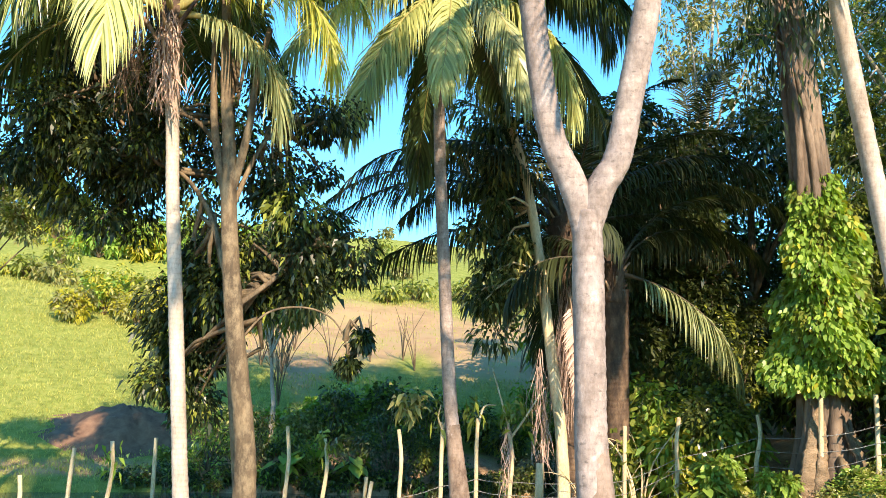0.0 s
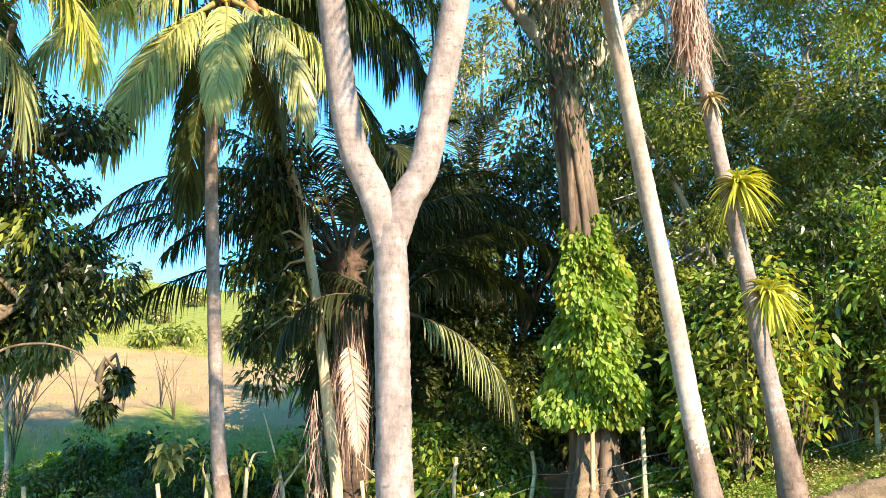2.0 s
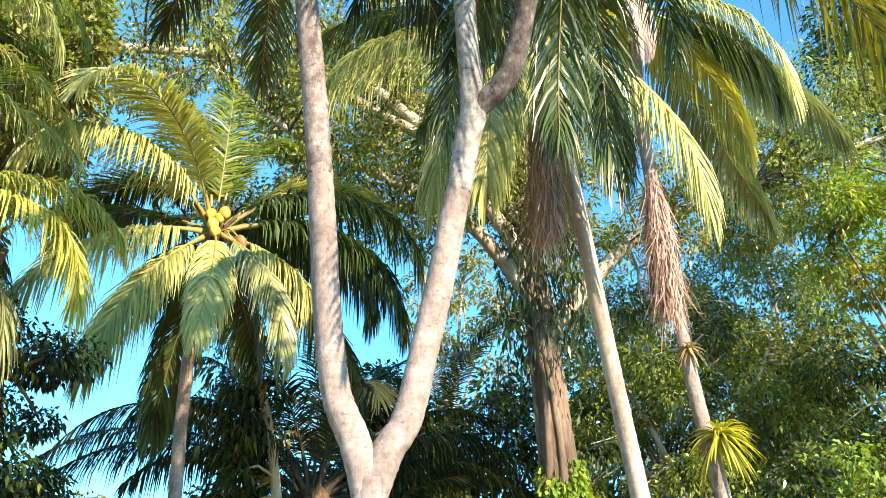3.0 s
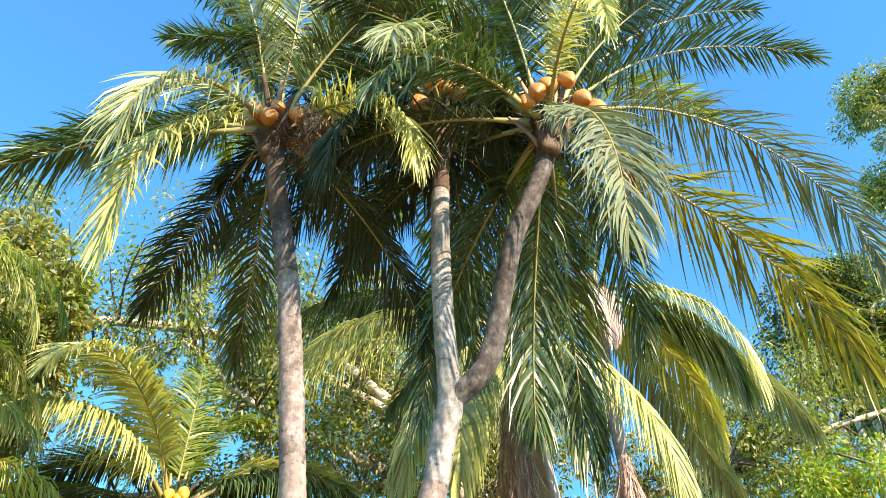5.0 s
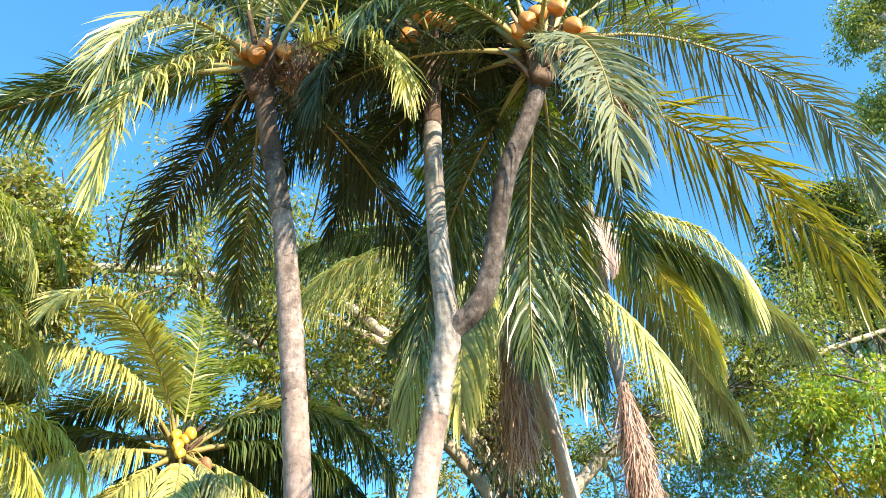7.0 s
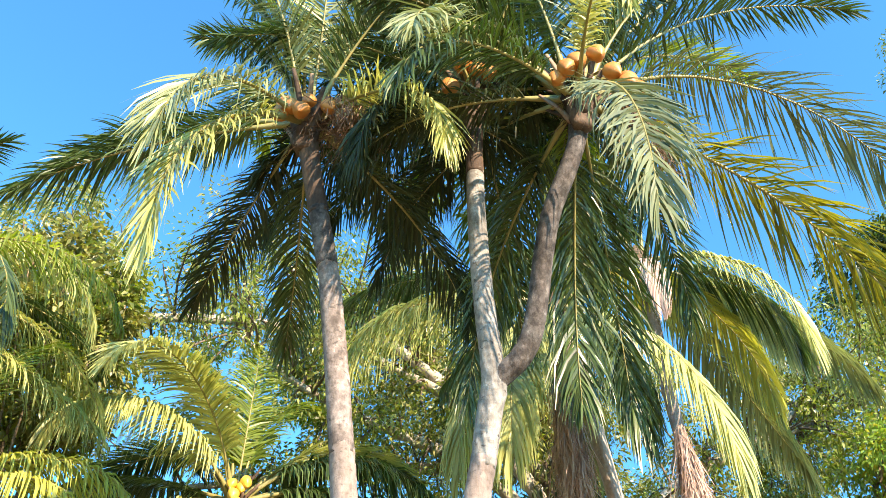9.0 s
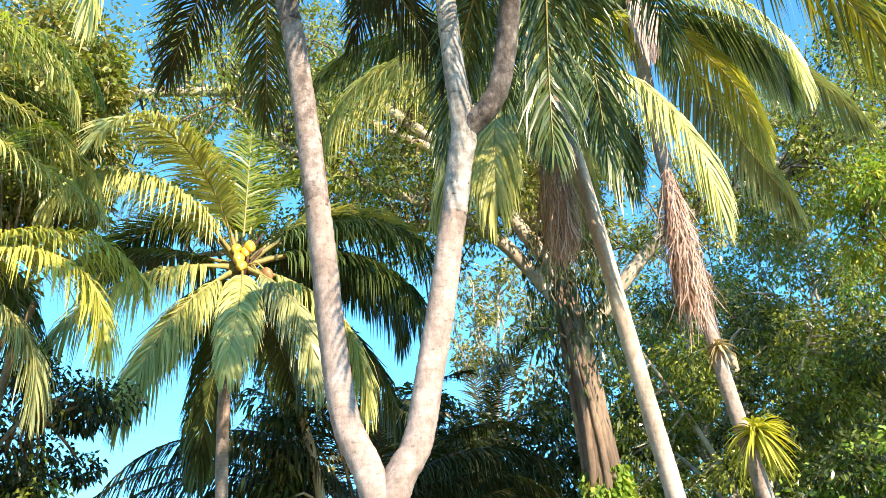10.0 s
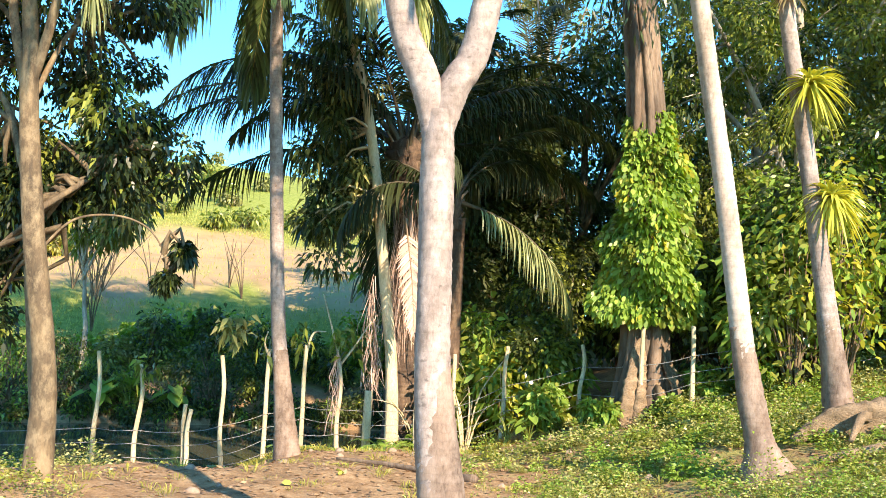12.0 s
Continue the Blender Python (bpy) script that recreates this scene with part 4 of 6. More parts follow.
def tree(name, label, trunk, limbs, centres, radii, leaves, leaf, width, leaf_mat, bark, seed, sag=0.3, flat=0.45, r_trunk=(0.3, 0.15), r_limb=(0.12, 0.04), twig=True, extra_leaf=None, group="", limb_bark=None):
    rng = np.random.default_rng(seed)
    p = place(name, label, "tree", trunk[0], group)
    n = len(trunk)
    v, f = tube(trunk, np.interp(np.linspace(0, 1, n), [0, 0.08, 1], [r_trunk[0] * 1.25, r_trunk[0], r_trunk[1]]), 14, max(24, 8 * n), 0.1, 0, seed)
    part("trunk", joined("trunk", [(v, f, bark)]), p)
    roots = [spline(trunk, 30)[15:]]
    for i, l in enumerate(limbs):
        part("limb", joined("limb", [(*limb_tube(l, *(r_limb if len(l) != 6 or name != "mango_tree" else (0.016, 0.007)), seed + i), limb_bark or bark)]), p)
        roots.append(spline(l, 30)[6:])
    roots = np.concatenate(roots)
    crown_quads, which = foliage(centres, radii, leaves, leaf, width, rng, sag, flat)
    extra = []
    if extra_leaf:
        pick = by_clump(which, len(centres), extra_leaf[1], rng)
        extra = [(crown_quads[pick], extra_leaf[0])]
        crown_quads = crown_quads[~pick]
    tagged(part("crown", soup("crown", crown_quads, leaf_mat, extra=extra), p), kind="stuff")
    if twig:
        tagged(part("twig_work", joined("twig_work", [(*t, bark) for t in twigs(centres, roots, rng)]), p), kind="stuff")
    return p


def ball(rng, n, centre, size, shell=0.5):
    d = unit(rng.normal(0, 1, (n, 3)))
    q = shell + (1 - shell) * rng.random(n) ** 0.6
    return np.array(centre) + d * q[:, None] * np.array(size)


def fig_tree():
    rng = np.random.default_rng(21)
    trunk = [ground_pt(7.0, 16.1, 0.1), (7.0, 16.1, 2.6), (6.9, 16.1, 6.4), (6.75, 16.15, 8.6), (6.5, 16.25, 10.6), (6.3, 16.3, 12.0)]
    limbs = [
        [(6.6, 16.2, 9.6), (5.3, 16.4, 11.3), (4.1, 16.3, 11.9), (2.95, 16.3, 12.25), (2.0, 16.3, 12.55), (0.6, 16.2, 13.1), (-0.8, 16.0, 14.0)],
        [(6.5, 16.2, 10.4), (5.0, 16.1, 12.4), (3.9, 16.0, 13.2), (3.0, 16.0, 13.6), (1.95, 16.0, 14.1), (0.9, 16.2, 15.2)],
        [(6.3, 16.3, 11.6), (4.6, 16.0, 13.0), (3.5, 16.0, 13.75), (2.55, 16.0, 14.4), (1.7, 16.2, 15.05), (0.3, 16.6, 15.9)],
        [(6.8, 16.1, 9.0), (8.6, 15.6, 11.2), (10.3, 15.3, 12.4), (11.8, 15.0, 13.05), (13.9, 14.5, 14.05), (16.2, 14.0, 15.0)],
        [(6.3, 16.3, 11.6), (6.8, 16.8, 13.4), (7.8, 17.2, 15.0)],
        [(6.3, 16.3, 11.8), (5.0, 17.2, 14.0), (3.5, 17.5, 15.6)],
        [(1.95, 16.0, 14.1), (0.4, 16.8, 14.9), (-1.1, 16.8, 14.9), (-3.5, 16.6, 14.2), (-5.0, 16.8, 13.0)],
        [(5.0, 16.3, 11.8), (3.0, 17.4, 12.0), (0.5, 17.8, 11.6), (-1.5, 18.0, 11.2)],
        [(10.3, 15.3, 12.4), (11.6, 15.2, 13.2), (13.0, 15.0, 14.6)],
    ]
    centres = np.concatenate([clumps_along(l, 75, 1.3, rng, 0.2) for l in limbs])
    radii = rng.uniform(0.3, 0.75, len(centres))
    p = tree("fig_tree", "huge old tree with twisted trunk and wide thinly leaved crown", trunk, limbs, centres, radii, 105000, 0.112, 0.42, M_LEAF_MID, M_BARK_GREY, 21, r_trunk=(0.36, 0.24), r_limb=(0.17, 0.06), extra_leaf=(M_LEAF_OLIVE, 0.3), limb_bark=M_BARK_PALE)
    # braided roots on the trunk
    for i in range(9):
        a = i * 0.75
        pts = []
        for k, z in enumerate(np.linspace(0.1, 10.2, 8)):
            b = a + 0.5 * math.sin(z * 0.5 + i) + z * 0.06
            rr = np.interp(z, [0, 1.2, 10.5], [0.62, 0.38, 0.25])
            cx, cy = np.interp(z, [0, 6.4, 10.6], [7.0, 6.9, 6.5]), np.interp(z, [0, 6.4, 10.6], [16.1, 16.1, 16.25])
            pts.append((cx + rr * math.cos(b), cy + rr * math.sin(b), z + (gz(7, 16.1) - 0.1) * (k == 0)))
        part("root", joined("root", [(*limb_tube(pts, 0.13, 0.05, 60 + i), M_BARK_GREY)]), p)
    # pale buttress roots at the foot
    for i, (dx, dy, up, r) in enumerate([(-0.62, -0.6, 1.3, 0.12), (-0.4, -0.7, 1.1, 0.09), (0.0, -0.75, 0.8, 0.08), (0.4, -0.65, 1.0, 0.08), (0.7, -0.4, 0.8, 0.09)]):
        x, y = 7.0 + dx, 16.1 + dy
        pts = [(x, y, gz(x, y) - 0.1), (x - dx * 0.12, y - dy * 0.12, gz(x, y) + 0.5), (x - dx * 0.3, y - dy * 0.3, gz(x, y) + up * 0.7), (x - dx * 0.65, y - dy * 0.65, gz(x, y) + up * 1.3)]
        part("root", joined("root", [(*tube(pts, [r * 1.7, r * 1.1, r * 0.9, r * 0.4], 11, 24, 0.4, seed=170 + i), M_LOG if i < 2 else M_BARK)]), p, "pale buttress root")
    # bright climbing leaves on the lower trunk
    n = 12500
    z = 2.2 + 4.1 * rng.random(n) ** 1.15
    a = rng.uniform(0, 2 * np.pi, n)
    lobes = 0.9 + 0.16 * np.sin(3 * a + 1.9 * z) + 0.14 * np.sin(5.3 * z + 2 * a + 1.0)
    rad = np.interp(z, [1.9, 2.5, 4.2, 5.4, 6.3], [0.72, 0.94, 0.78, 0.58, 0.34]) * lobes * rng.uniform(0.72, 1.08, n)
    out = np.stack([np.cos(a), np.sin(a), np.zeros(n)], 1)
    spots = np.stack([7.02 + rad * np.cos(a), 16.1 + rad * np.sin(a), z], 1)
    way = out * rng.uniform(0.25, 0.9, n)[:, None] + np.array([0, 0, -0.6]) + rng.normal(0, 0.34, (n, 3))
    q = leaf_quads(spots, way, np.full(n, 0.125), 0.74, rng, 0.3, 0.2, True)
    tone = np.sin(2.6 * z + 2.3 * a) + np.sin(4.4 * a - 1.7 * z) + rng.normal(0, 0.7, n)
    tagged(part("climbing_vine", soup("climbing_vine", q[(tone > -1.3) & (tone < 2.1)], M_LEAF_BRIGHT, extra=[(q[tone <= -1.3], M_LEAF_MID), (q[tone >= 2.1], M_LEAF_YELLOW)]), p, "bright green climbing vine"), kind="stuff")
    # dark hanging creepers on the upper trunk
    n = 4200
    z = rng.uniform(6.0, 12.5, n)
    a = rng.uniform(0, 2 * np.pi, n)
    at = np.stack([6.7 + 1.0 * rng.random(n) ** 0.5 * np.cos(a), 16.2 + 0.9 * np.sin(a), z], 1)
    keep = rng.random(n) < np.interp(z, [6, 8.0, 9.5, 12.5], [0.0, 0.1, 1, 1])
    way = rng.normal(0, 0.3, (n, 3)) + [0, 0, -1]
    part("hanging_creeper", soup("hanging_creeper", leaf_quads(at[keep], way[keep], np.full(keep.sum(), 0.22), 0.26, rng, 0.2, 0.3), M_LEAF_DARK), p, "dark hanging creeper")


fig_tree()


def mottled_tree():
    rng = np.random.default_rng(22)
    trunk = [ground_pt(-2.33, 10.2), (-2.33, 10.1, 1.1), (-2.55, 9.95, 2.7), (-2.7, 9.9, 4.0), (-2.75, 9.9, 4.7), (-2.85, 9.9, 5.6), (-3.0, 10.1, 7.0)]
    limbs = [
        [(-2.7, 9.9, 3.9), (-2.5, 10.3, 4.8), (-2.3, 10.8, 5.4)],
        [(-2.7, 9.9, 4.1), (-3.1, 10.4, 5.0), (-3.9, 11.2, 5.6), (-5.2, 11.6, 5.6)],
        [(-2.6, 9.95, 2.9), (-3.2, 10.6, 4.2), (-4.2, 11.6, 5.0), (-6.0, 12.6, 5.4)],
        [(-2.5, 9.95, 2.35), (-2.2, 10.1, 2.75), (-1.8, 10.2, 2.85), (-1.45, 10.2, 2.75), (-1.25, 10.2, 2.5), (-1.2, 10.2, 2.2)],
        [(-2.55, 9.95, 2.8), (-2.1, 10.4, 3.3), (-1.85, 10.65, 3.7)],
    ]
    forks = [[(-2.72, 9.9, 4.0), (-2.84, 9.88, 4.5), (-2.95, 9.9, 5.0), (-3.02, 9.95, 5.6), (-3.1, 10.1, 6.4)],
             [(-2.72, 9.9, 4.05), (-2.6, 9.88, 4.55), (-2.52, 9.9, 5.1), (-2.5, 10.0, 5.7), (-2.4, 10.1, 6.4)]]
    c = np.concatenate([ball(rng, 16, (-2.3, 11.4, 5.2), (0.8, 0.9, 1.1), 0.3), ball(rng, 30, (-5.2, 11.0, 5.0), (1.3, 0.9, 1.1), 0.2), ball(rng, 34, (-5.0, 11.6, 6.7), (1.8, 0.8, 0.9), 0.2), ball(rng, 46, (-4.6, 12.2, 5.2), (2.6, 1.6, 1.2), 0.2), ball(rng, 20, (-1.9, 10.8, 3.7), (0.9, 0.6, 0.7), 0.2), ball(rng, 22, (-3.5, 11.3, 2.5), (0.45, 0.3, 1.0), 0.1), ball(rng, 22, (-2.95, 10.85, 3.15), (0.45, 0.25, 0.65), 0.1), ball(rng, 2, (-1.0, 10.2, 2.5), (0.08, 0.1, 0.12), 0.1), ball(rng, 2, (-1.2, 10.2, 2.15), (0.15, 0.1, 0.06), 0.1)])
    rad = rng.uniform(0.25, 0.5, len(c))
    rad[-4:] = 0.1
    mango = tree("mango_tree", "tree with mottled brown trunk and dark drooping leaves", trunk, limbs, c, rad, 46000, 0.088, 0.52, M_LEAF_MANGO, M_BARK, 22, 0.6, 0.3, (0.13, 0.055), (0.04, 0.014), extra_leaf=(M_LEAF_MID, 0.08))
    for i, l in enumerate(forks):
        part("limb", joined("limb", [(*limb_tube(l, 0.058, 0.036, 140 + i, 12), M_BARK)]), mango, "pale yellowish forked limb")


mottled_tree()


def clump_tree(name, label, at, height, crown_at, size, clumps, leaves, leaf, mat, bark, seed, rad=(0.5, 1.0), r0=0.22, width=0.45, extra=None, sag=0.3, group="", lean=0.1):
    rng = np.random.default_rng(seed)
    base = ground_pt(*at, 0.1)
    ca = np.array(crown_at, float)
    trunk = [base, (at[0] + lean, at[1], base[2] + height * 0.3), tuple((np.array(base) + ca) / 2 + rng.normal(0, 0.2, 3)), tuple(ca + [0, 0, size[2] * 0.5])]
    limbs = []
    for i in range(6):
        b = i * 1.05 + rng.uniform(-0.3, 0.3)
        s = (np.array(base) * 0.45 + ca * 0.55) + [0, 0, i * 0.12]
        e = ca + np.array([math.cos(b) * size[0] * 0.75, math.sin(b) * size[1] * 0.75, rng.uniform(-0.3, 0.6) * size[2]])
        limbs.append([tuple(s), tuple((s + e) / 2 + [0, 0, 0.3]), tuple(e)])
    c = ball(rng, clumps, crown_at, size, 0.35)
    return tree(name, label, trunk, limbs, c, rng.uniform(*rad, clumps), leaves, leaf, width, mat, bark, seed, sag, 0.45, (r0, r0 * 0.4), (r0 * 0.45, r0 * 0.15), extra_leaf=extra, group=group)


BG = "woodland trees behind the fence"
clump_tree("woodland_tree", "tall leafy tree with sunlit olive foliage", (-2.46, 10.8), 12, (-3.9, 13.0, 10.9), (1.6, 1.3, 3.4), 100, 34000, 0.13, M_LEAF_OLIVE, M_BARK, 31, (0.3, 0.62), 0.06, lean=-0.45, extra=(M_LEAF_MID, 0.35), group=BG)
clump_tree("woodland_tree", "tall tree with grey-green foliage at the wood's edge", (17.6, 11.0), 24, (17.9, 11.0, 22.5), (1.9, 1.8, 5.4), 80, 34000, 0.12, M_FROND_GREY, M_BARK_PALE, 33, (0.35, 0.7), 0.3, extra=(M_LEAF_MID, 0.35), group=BG)
clump_tree("woodland_tree", "dark dense tree behind the fence", (12.0, 19.0), 12, (12.0, 19.0, 7.8), (4.2, 2.6, 4.6), 95, 36000, 0.13, M_LEAF_DARK, M_BARK_PALE, 34, (0.4, 0.8), extra=(M_LEAF_MID, 0.72), group=BG)
clump_tree("woodland_tree", "dark dense tree behind the fence", (17.5, 16.0), 13, (17.0, 16.0, 8.0), (3.8, 3.0, 5.0), 95, 34000, 0.13, M_LEAF_DARK, M_BARK_PALE, 35, (0.4, 0.8), extra=(M_LEAF_BRIGHT, 0.55), group=BG)
clump_tree("woodland_tree", "yellow-green leafy tree in sunlight", (13.2, 13.5), 12, (13.9, 13.3, 11.2), (2.2, 1.8, 1.6), 50, 11000, 0.13, M_LEAF_BRIGHT, M_BARK, 36, (0.35, 0.7), 0.09, extra=(M_LEAF_YELLOW, 0.3), group=BG)
# The two shadowed trees take the dark leaf: shade put into the colour.
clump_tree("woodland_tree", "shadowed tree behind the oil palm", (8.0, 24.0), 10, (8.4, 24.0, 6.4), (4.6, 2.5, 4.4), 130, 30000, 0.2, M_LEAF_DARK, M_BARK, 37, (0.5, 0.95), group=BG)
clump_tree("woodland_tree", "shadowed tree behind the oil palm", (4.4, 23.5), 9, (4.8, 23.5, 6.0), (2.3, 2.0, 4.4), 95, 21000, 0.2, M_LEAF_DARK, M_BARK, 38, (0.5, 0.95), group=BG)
clump_tree("woodland_tree", "dark round-crowned tree above the wood", (19.0, 17.5), 22, (19.3, 17.0, 20.2), (2.6, 2.2, 3.0), 80, 30000, 0.17, M_LEAF_DARK, M_BARK_PALE, 41, (0.45, 0.9), 0.3, extra=(M_LEAF_MID, 0.35), group=BG)
clump_tree("woodland_tree", "mid-green leafy tree with a thin pale trunk", (15.8, 20.6), 16, (16.4, 21.0, 13.0), (2.8, 2.0, 3.4), 80, 19000, 0.13, M_LEAF_MID, M_BARK_PALE, 44, (0.4, 0.75), 0.1, extra=(M_LEAF_OLIVE, 0.45), group=BG)
clump_tree("woodland_tree", "leafy tree with many sky gaps", (13.5, 23.0), 15, (13.0, 23.0, 12.5), (5.0, 2.5, 4.5), 120, 26000, 0.13, M_LEAF_MID, M_BARK_PALE, 39, (0.5, 0.95), 0.14, extra=(M_LEAF_OLIVE, 0.45), group=BG)
clump_tree("woodland_tree", "olive-leaved tree at the meadow's edge", (-13.9, 20.0), 6, (-10.1, 20.0, 6.1), (1.3, 0.9, 0.85), 34, 7000, 0.11, M_LEAF_OLIVE, M_BARK, 42, (0.25, 0.5), 0.06, extra=(M_LEAF_MID, 0.3), group=BG)
clump_tree("woodland_tree", "slender tall tree with thin pale crown", (7.9, 28.0), 16, (8.7, 28.0, 14.6), (2.3, 1.5, 2.3), 46, 5200, 0.16, M_LEAF_OLIVE, M_BARK_PALE, 40, (0.3, 0.6), 0.12, group=BG)


# Deep in the wood, shade comes from the dark leaf colour.
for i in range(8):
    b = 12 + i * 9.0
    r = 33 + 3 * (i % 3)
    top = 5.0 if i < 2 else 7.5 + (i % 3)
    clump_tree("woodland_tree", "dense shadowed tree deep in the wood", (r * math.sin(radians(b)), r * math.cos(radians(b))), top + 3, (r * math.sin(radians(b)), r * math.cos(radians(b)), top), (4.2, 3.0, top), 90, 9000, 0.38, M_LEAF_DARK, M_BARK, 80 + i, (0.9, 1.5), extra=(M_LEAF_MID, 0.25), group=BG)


clump_tree("woodland_tree", "dark dense tree behind the fence", (17.5, 24.0), 11, (17.5, 24.0, 5.5), (4.5, 3.0, 5.5), 110, 16000, 0.22, M_LEAF_DARK, M_BARK_PALE, 95, (0.5, 1.0), extra=(M_LEAF_MID, 0.5), group=BG)


def bush(at, size, leaves, leaf, mat, seed, extra=None, label="dense green shrub by the fence", group="shrubs", width=0.5, lift=0.55):
    rng = np.random.default_rng(seed)
    b = ground_pt(*at, 0.03)
    p = place("shrub", label, "shrub", b, group)
    k = int(14 * max(1.0, size[2] / 1.6))
    c = ball(rng, k, (at[0], at[1], b[2] + size[2] * lift), (size[0] * 0.75, size[1] * 0.75, size[2] * 0.42), 0.2)
    stems = [(*tube([(at[0] + rng.normal(0, 0.06), at[1] + rng.normal(0, 0.06), b[2]), ((at[0] + q[0]) / 2, (at[1] + q[1]) / 2, (b[2] + q[2]) / 2 + 0.1), q], [0.025, 0.018, 0.008], 5, 7, seed=i), M_BARK) for i, q in enumerate(c)]
    tagged(part("stem_work", joined("stem_work", stems), p), kind="stuff")
    q, which = foliage(c, rng.uniform(0.2, 0.42, k) * max(size) * 0.8 / max(1.0, size[2] / 1.6) ** 0.7, leaves, leaf, width, rng, 0.35, 0.5, 0.2, at[1] < 20)
    ex = []
    if extra:
        pick = by_clump(which, k, 0.35, rng)
        ex, q = [(q[pick], extra)], q[~pick]
    tagged(part("foliage", soup("foliage", q, mat, extra=ex), p), kind="stuff")


clump_tree("woodland_tree", "small many-stemmed tree with pale branches and drooping leaves", (-5.5, 27.6), 5, (-5.7, 27.6, 5.5), (2.0, 1.0, 1.5), 30, 3600, 0.22, M_LEAF_OLIVE, M_BARK_PALE, 43, (0.3, 0.6), 0.09, extra=(M_LEAF_MID, 0.4), sag=0.7, group=BG)
rng_b = np.random.default_rng(5)
# shrubs on the far bank of the creek
for i in range(34):
    b, r = -17 + i * 0.76 + rng_b.uniform(-0.5, 0.5), 26.9 + 1.9 * (i % 3) + rng_b.uniform(-0.4, 0.6)
    # Bright leaves left, mostly dark right: sun and shade put into the colour.
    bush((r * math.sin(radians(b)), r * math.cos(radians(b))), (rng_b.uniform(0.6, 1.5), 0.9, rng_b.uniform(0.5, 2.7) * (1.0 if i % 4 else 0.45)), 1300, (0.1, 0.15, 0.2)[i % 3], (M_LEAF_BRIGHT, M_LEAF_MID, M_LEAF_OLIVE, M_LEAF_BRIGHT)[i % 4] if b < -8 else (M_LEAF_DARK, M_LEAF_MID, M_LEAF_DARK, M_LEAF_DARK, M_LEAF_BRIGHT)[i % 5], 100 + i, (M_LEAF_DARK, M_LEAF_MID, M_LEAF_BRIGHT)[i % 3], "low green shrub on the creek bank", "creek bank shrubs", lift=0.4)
for i in range(36):
    b, r = -20 + i * 0.85 + rng_b.uniform(-0.3, 0.3), rng_b.uniform(26.3, 26.9)
    # Dark leaves colour in the shade along the waterline.
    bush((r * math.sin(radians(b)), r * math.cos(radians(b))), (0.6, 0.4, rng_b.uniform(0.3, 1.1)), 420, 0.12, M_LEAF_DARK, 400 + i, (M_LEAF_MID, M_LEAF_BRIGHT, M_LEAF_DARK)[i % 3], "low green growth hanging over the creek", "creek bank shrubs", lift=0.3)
# shrubs behind the fence, at the wood's edge
for i, (x, y, w, h, mat, ex) in enumerate([
        (3.5, 19.6, 0.8, 2.6, M_LEAF_BRIGHT, M_LEAF_MID), (4.6, 19.0, 0.7, 2.3, M_LEAF_BRIGHT, M_LEAF_MID), (5.6, 18.4, 0.9, 2.4, M_LEAF_MID, M_LEAF_DARK), (8.8, 17.0, 1.2, 3.2, M_LEAF_MID, M_LEAF_DARK),
        (9.3, 15.4, 1.0, 4.2, M_LEAF_DARK, M_LEAF_BRIGHT), (9.7, 14.6, 1.0, 4.6, M_LEAF_DARK, M_LEAF_BRIGHT), (11.0, 14.2, 1.4, 5.2, M_LEAF_DARK, M_LEAF_BRIGHT), (11.6, 12.8, 1.4, 5.0, M_LEAF_MID, M_LEAF_BRIGHT), (12.6, 11.4, 1.6, 5.0, M_LEAF_MID, M_LEAF_DARK),
        (13.2, 9.6, 1.6, 5.0, M_LEAF_MID, M_LEAF_OLIVE), (5.9, 15.6, 0.4, 0.7, M_LEAF_BRIGHT, M_LEAF_MID), (7.9, 15.3, 0.5, 0.8, M_LEAF_BRIGHT, M_LEAF_MID), (5.2, 17.0, 0.6, 1.0, M_LEAF_BRIGHT, M_LEAF_MID), (8.6, 14.4, 0.6, 0.9, M_LEAF_BRIGHT, M_LEAF_YELLOW), (7.0, 15.0, 0.35, 0.4, M_LEAF_MID, M_LEAF_BRIGHT), (9.0, 19.0, 1.6, 5.0, M_LEAF_DARK, M_LEAF_MID), (6.5, 20.5, 1.6, 4.2, M_LEAF_DARK, M_LEAF_MID), (11.4, 16.6, 1.4, 3.6, M_LEAF_MID, M_LEAF_DARK), (3.4, 18.6, 0.5, 1.3, M_LEAF_BRIGHT, M_LEAF_MID)]):
    bush((x, y), (w, w, h), 5200 if h > 1.2 else 1800, 0.125, mat, 200 + i, ex, "leafy green shrub at the edge of the wood", "wood edge shrubs")
for i, (x, y, w, h) in enumerate([(3.75, 18.7, 0.55, 2.3), (4.75, 18.4, 0.6, 1.9), (4.5, 19.3, 0.6, 3.0), (5.6, 18.9, 0.7, 1.6), (3.3, 19.4, 0.5, 1.5), (6.0, 18.0, 0.6, 1.3), (8.7, 13.9, 0.8, 4.0), (9.4, 13.6, 0.9, 4.4), (8.4, 14.6, 0.6, 3.0)]):
    bush((x, y), (w, w, h), 900 if h < 3.1 else 1300, 0.2 if h < 3.1 else 0.15, M_LEAF_BRIGHT if i % 3 else M_LEAF_MID, 640 + i, M_LEAF_YELLOW if i % 2 else M_LEAF_MID, "sapling with bright green leaves behind the fence", "saplings", lift=0.62 if h < 3.1 else 0.5)
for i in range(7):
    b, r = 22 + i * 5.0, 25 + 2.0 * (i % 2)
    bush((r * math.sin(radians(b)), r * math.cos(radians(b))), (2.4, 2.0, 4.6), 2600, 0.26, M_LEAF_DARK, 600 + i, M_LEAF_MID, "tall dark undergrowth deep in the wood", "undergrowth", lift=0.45)
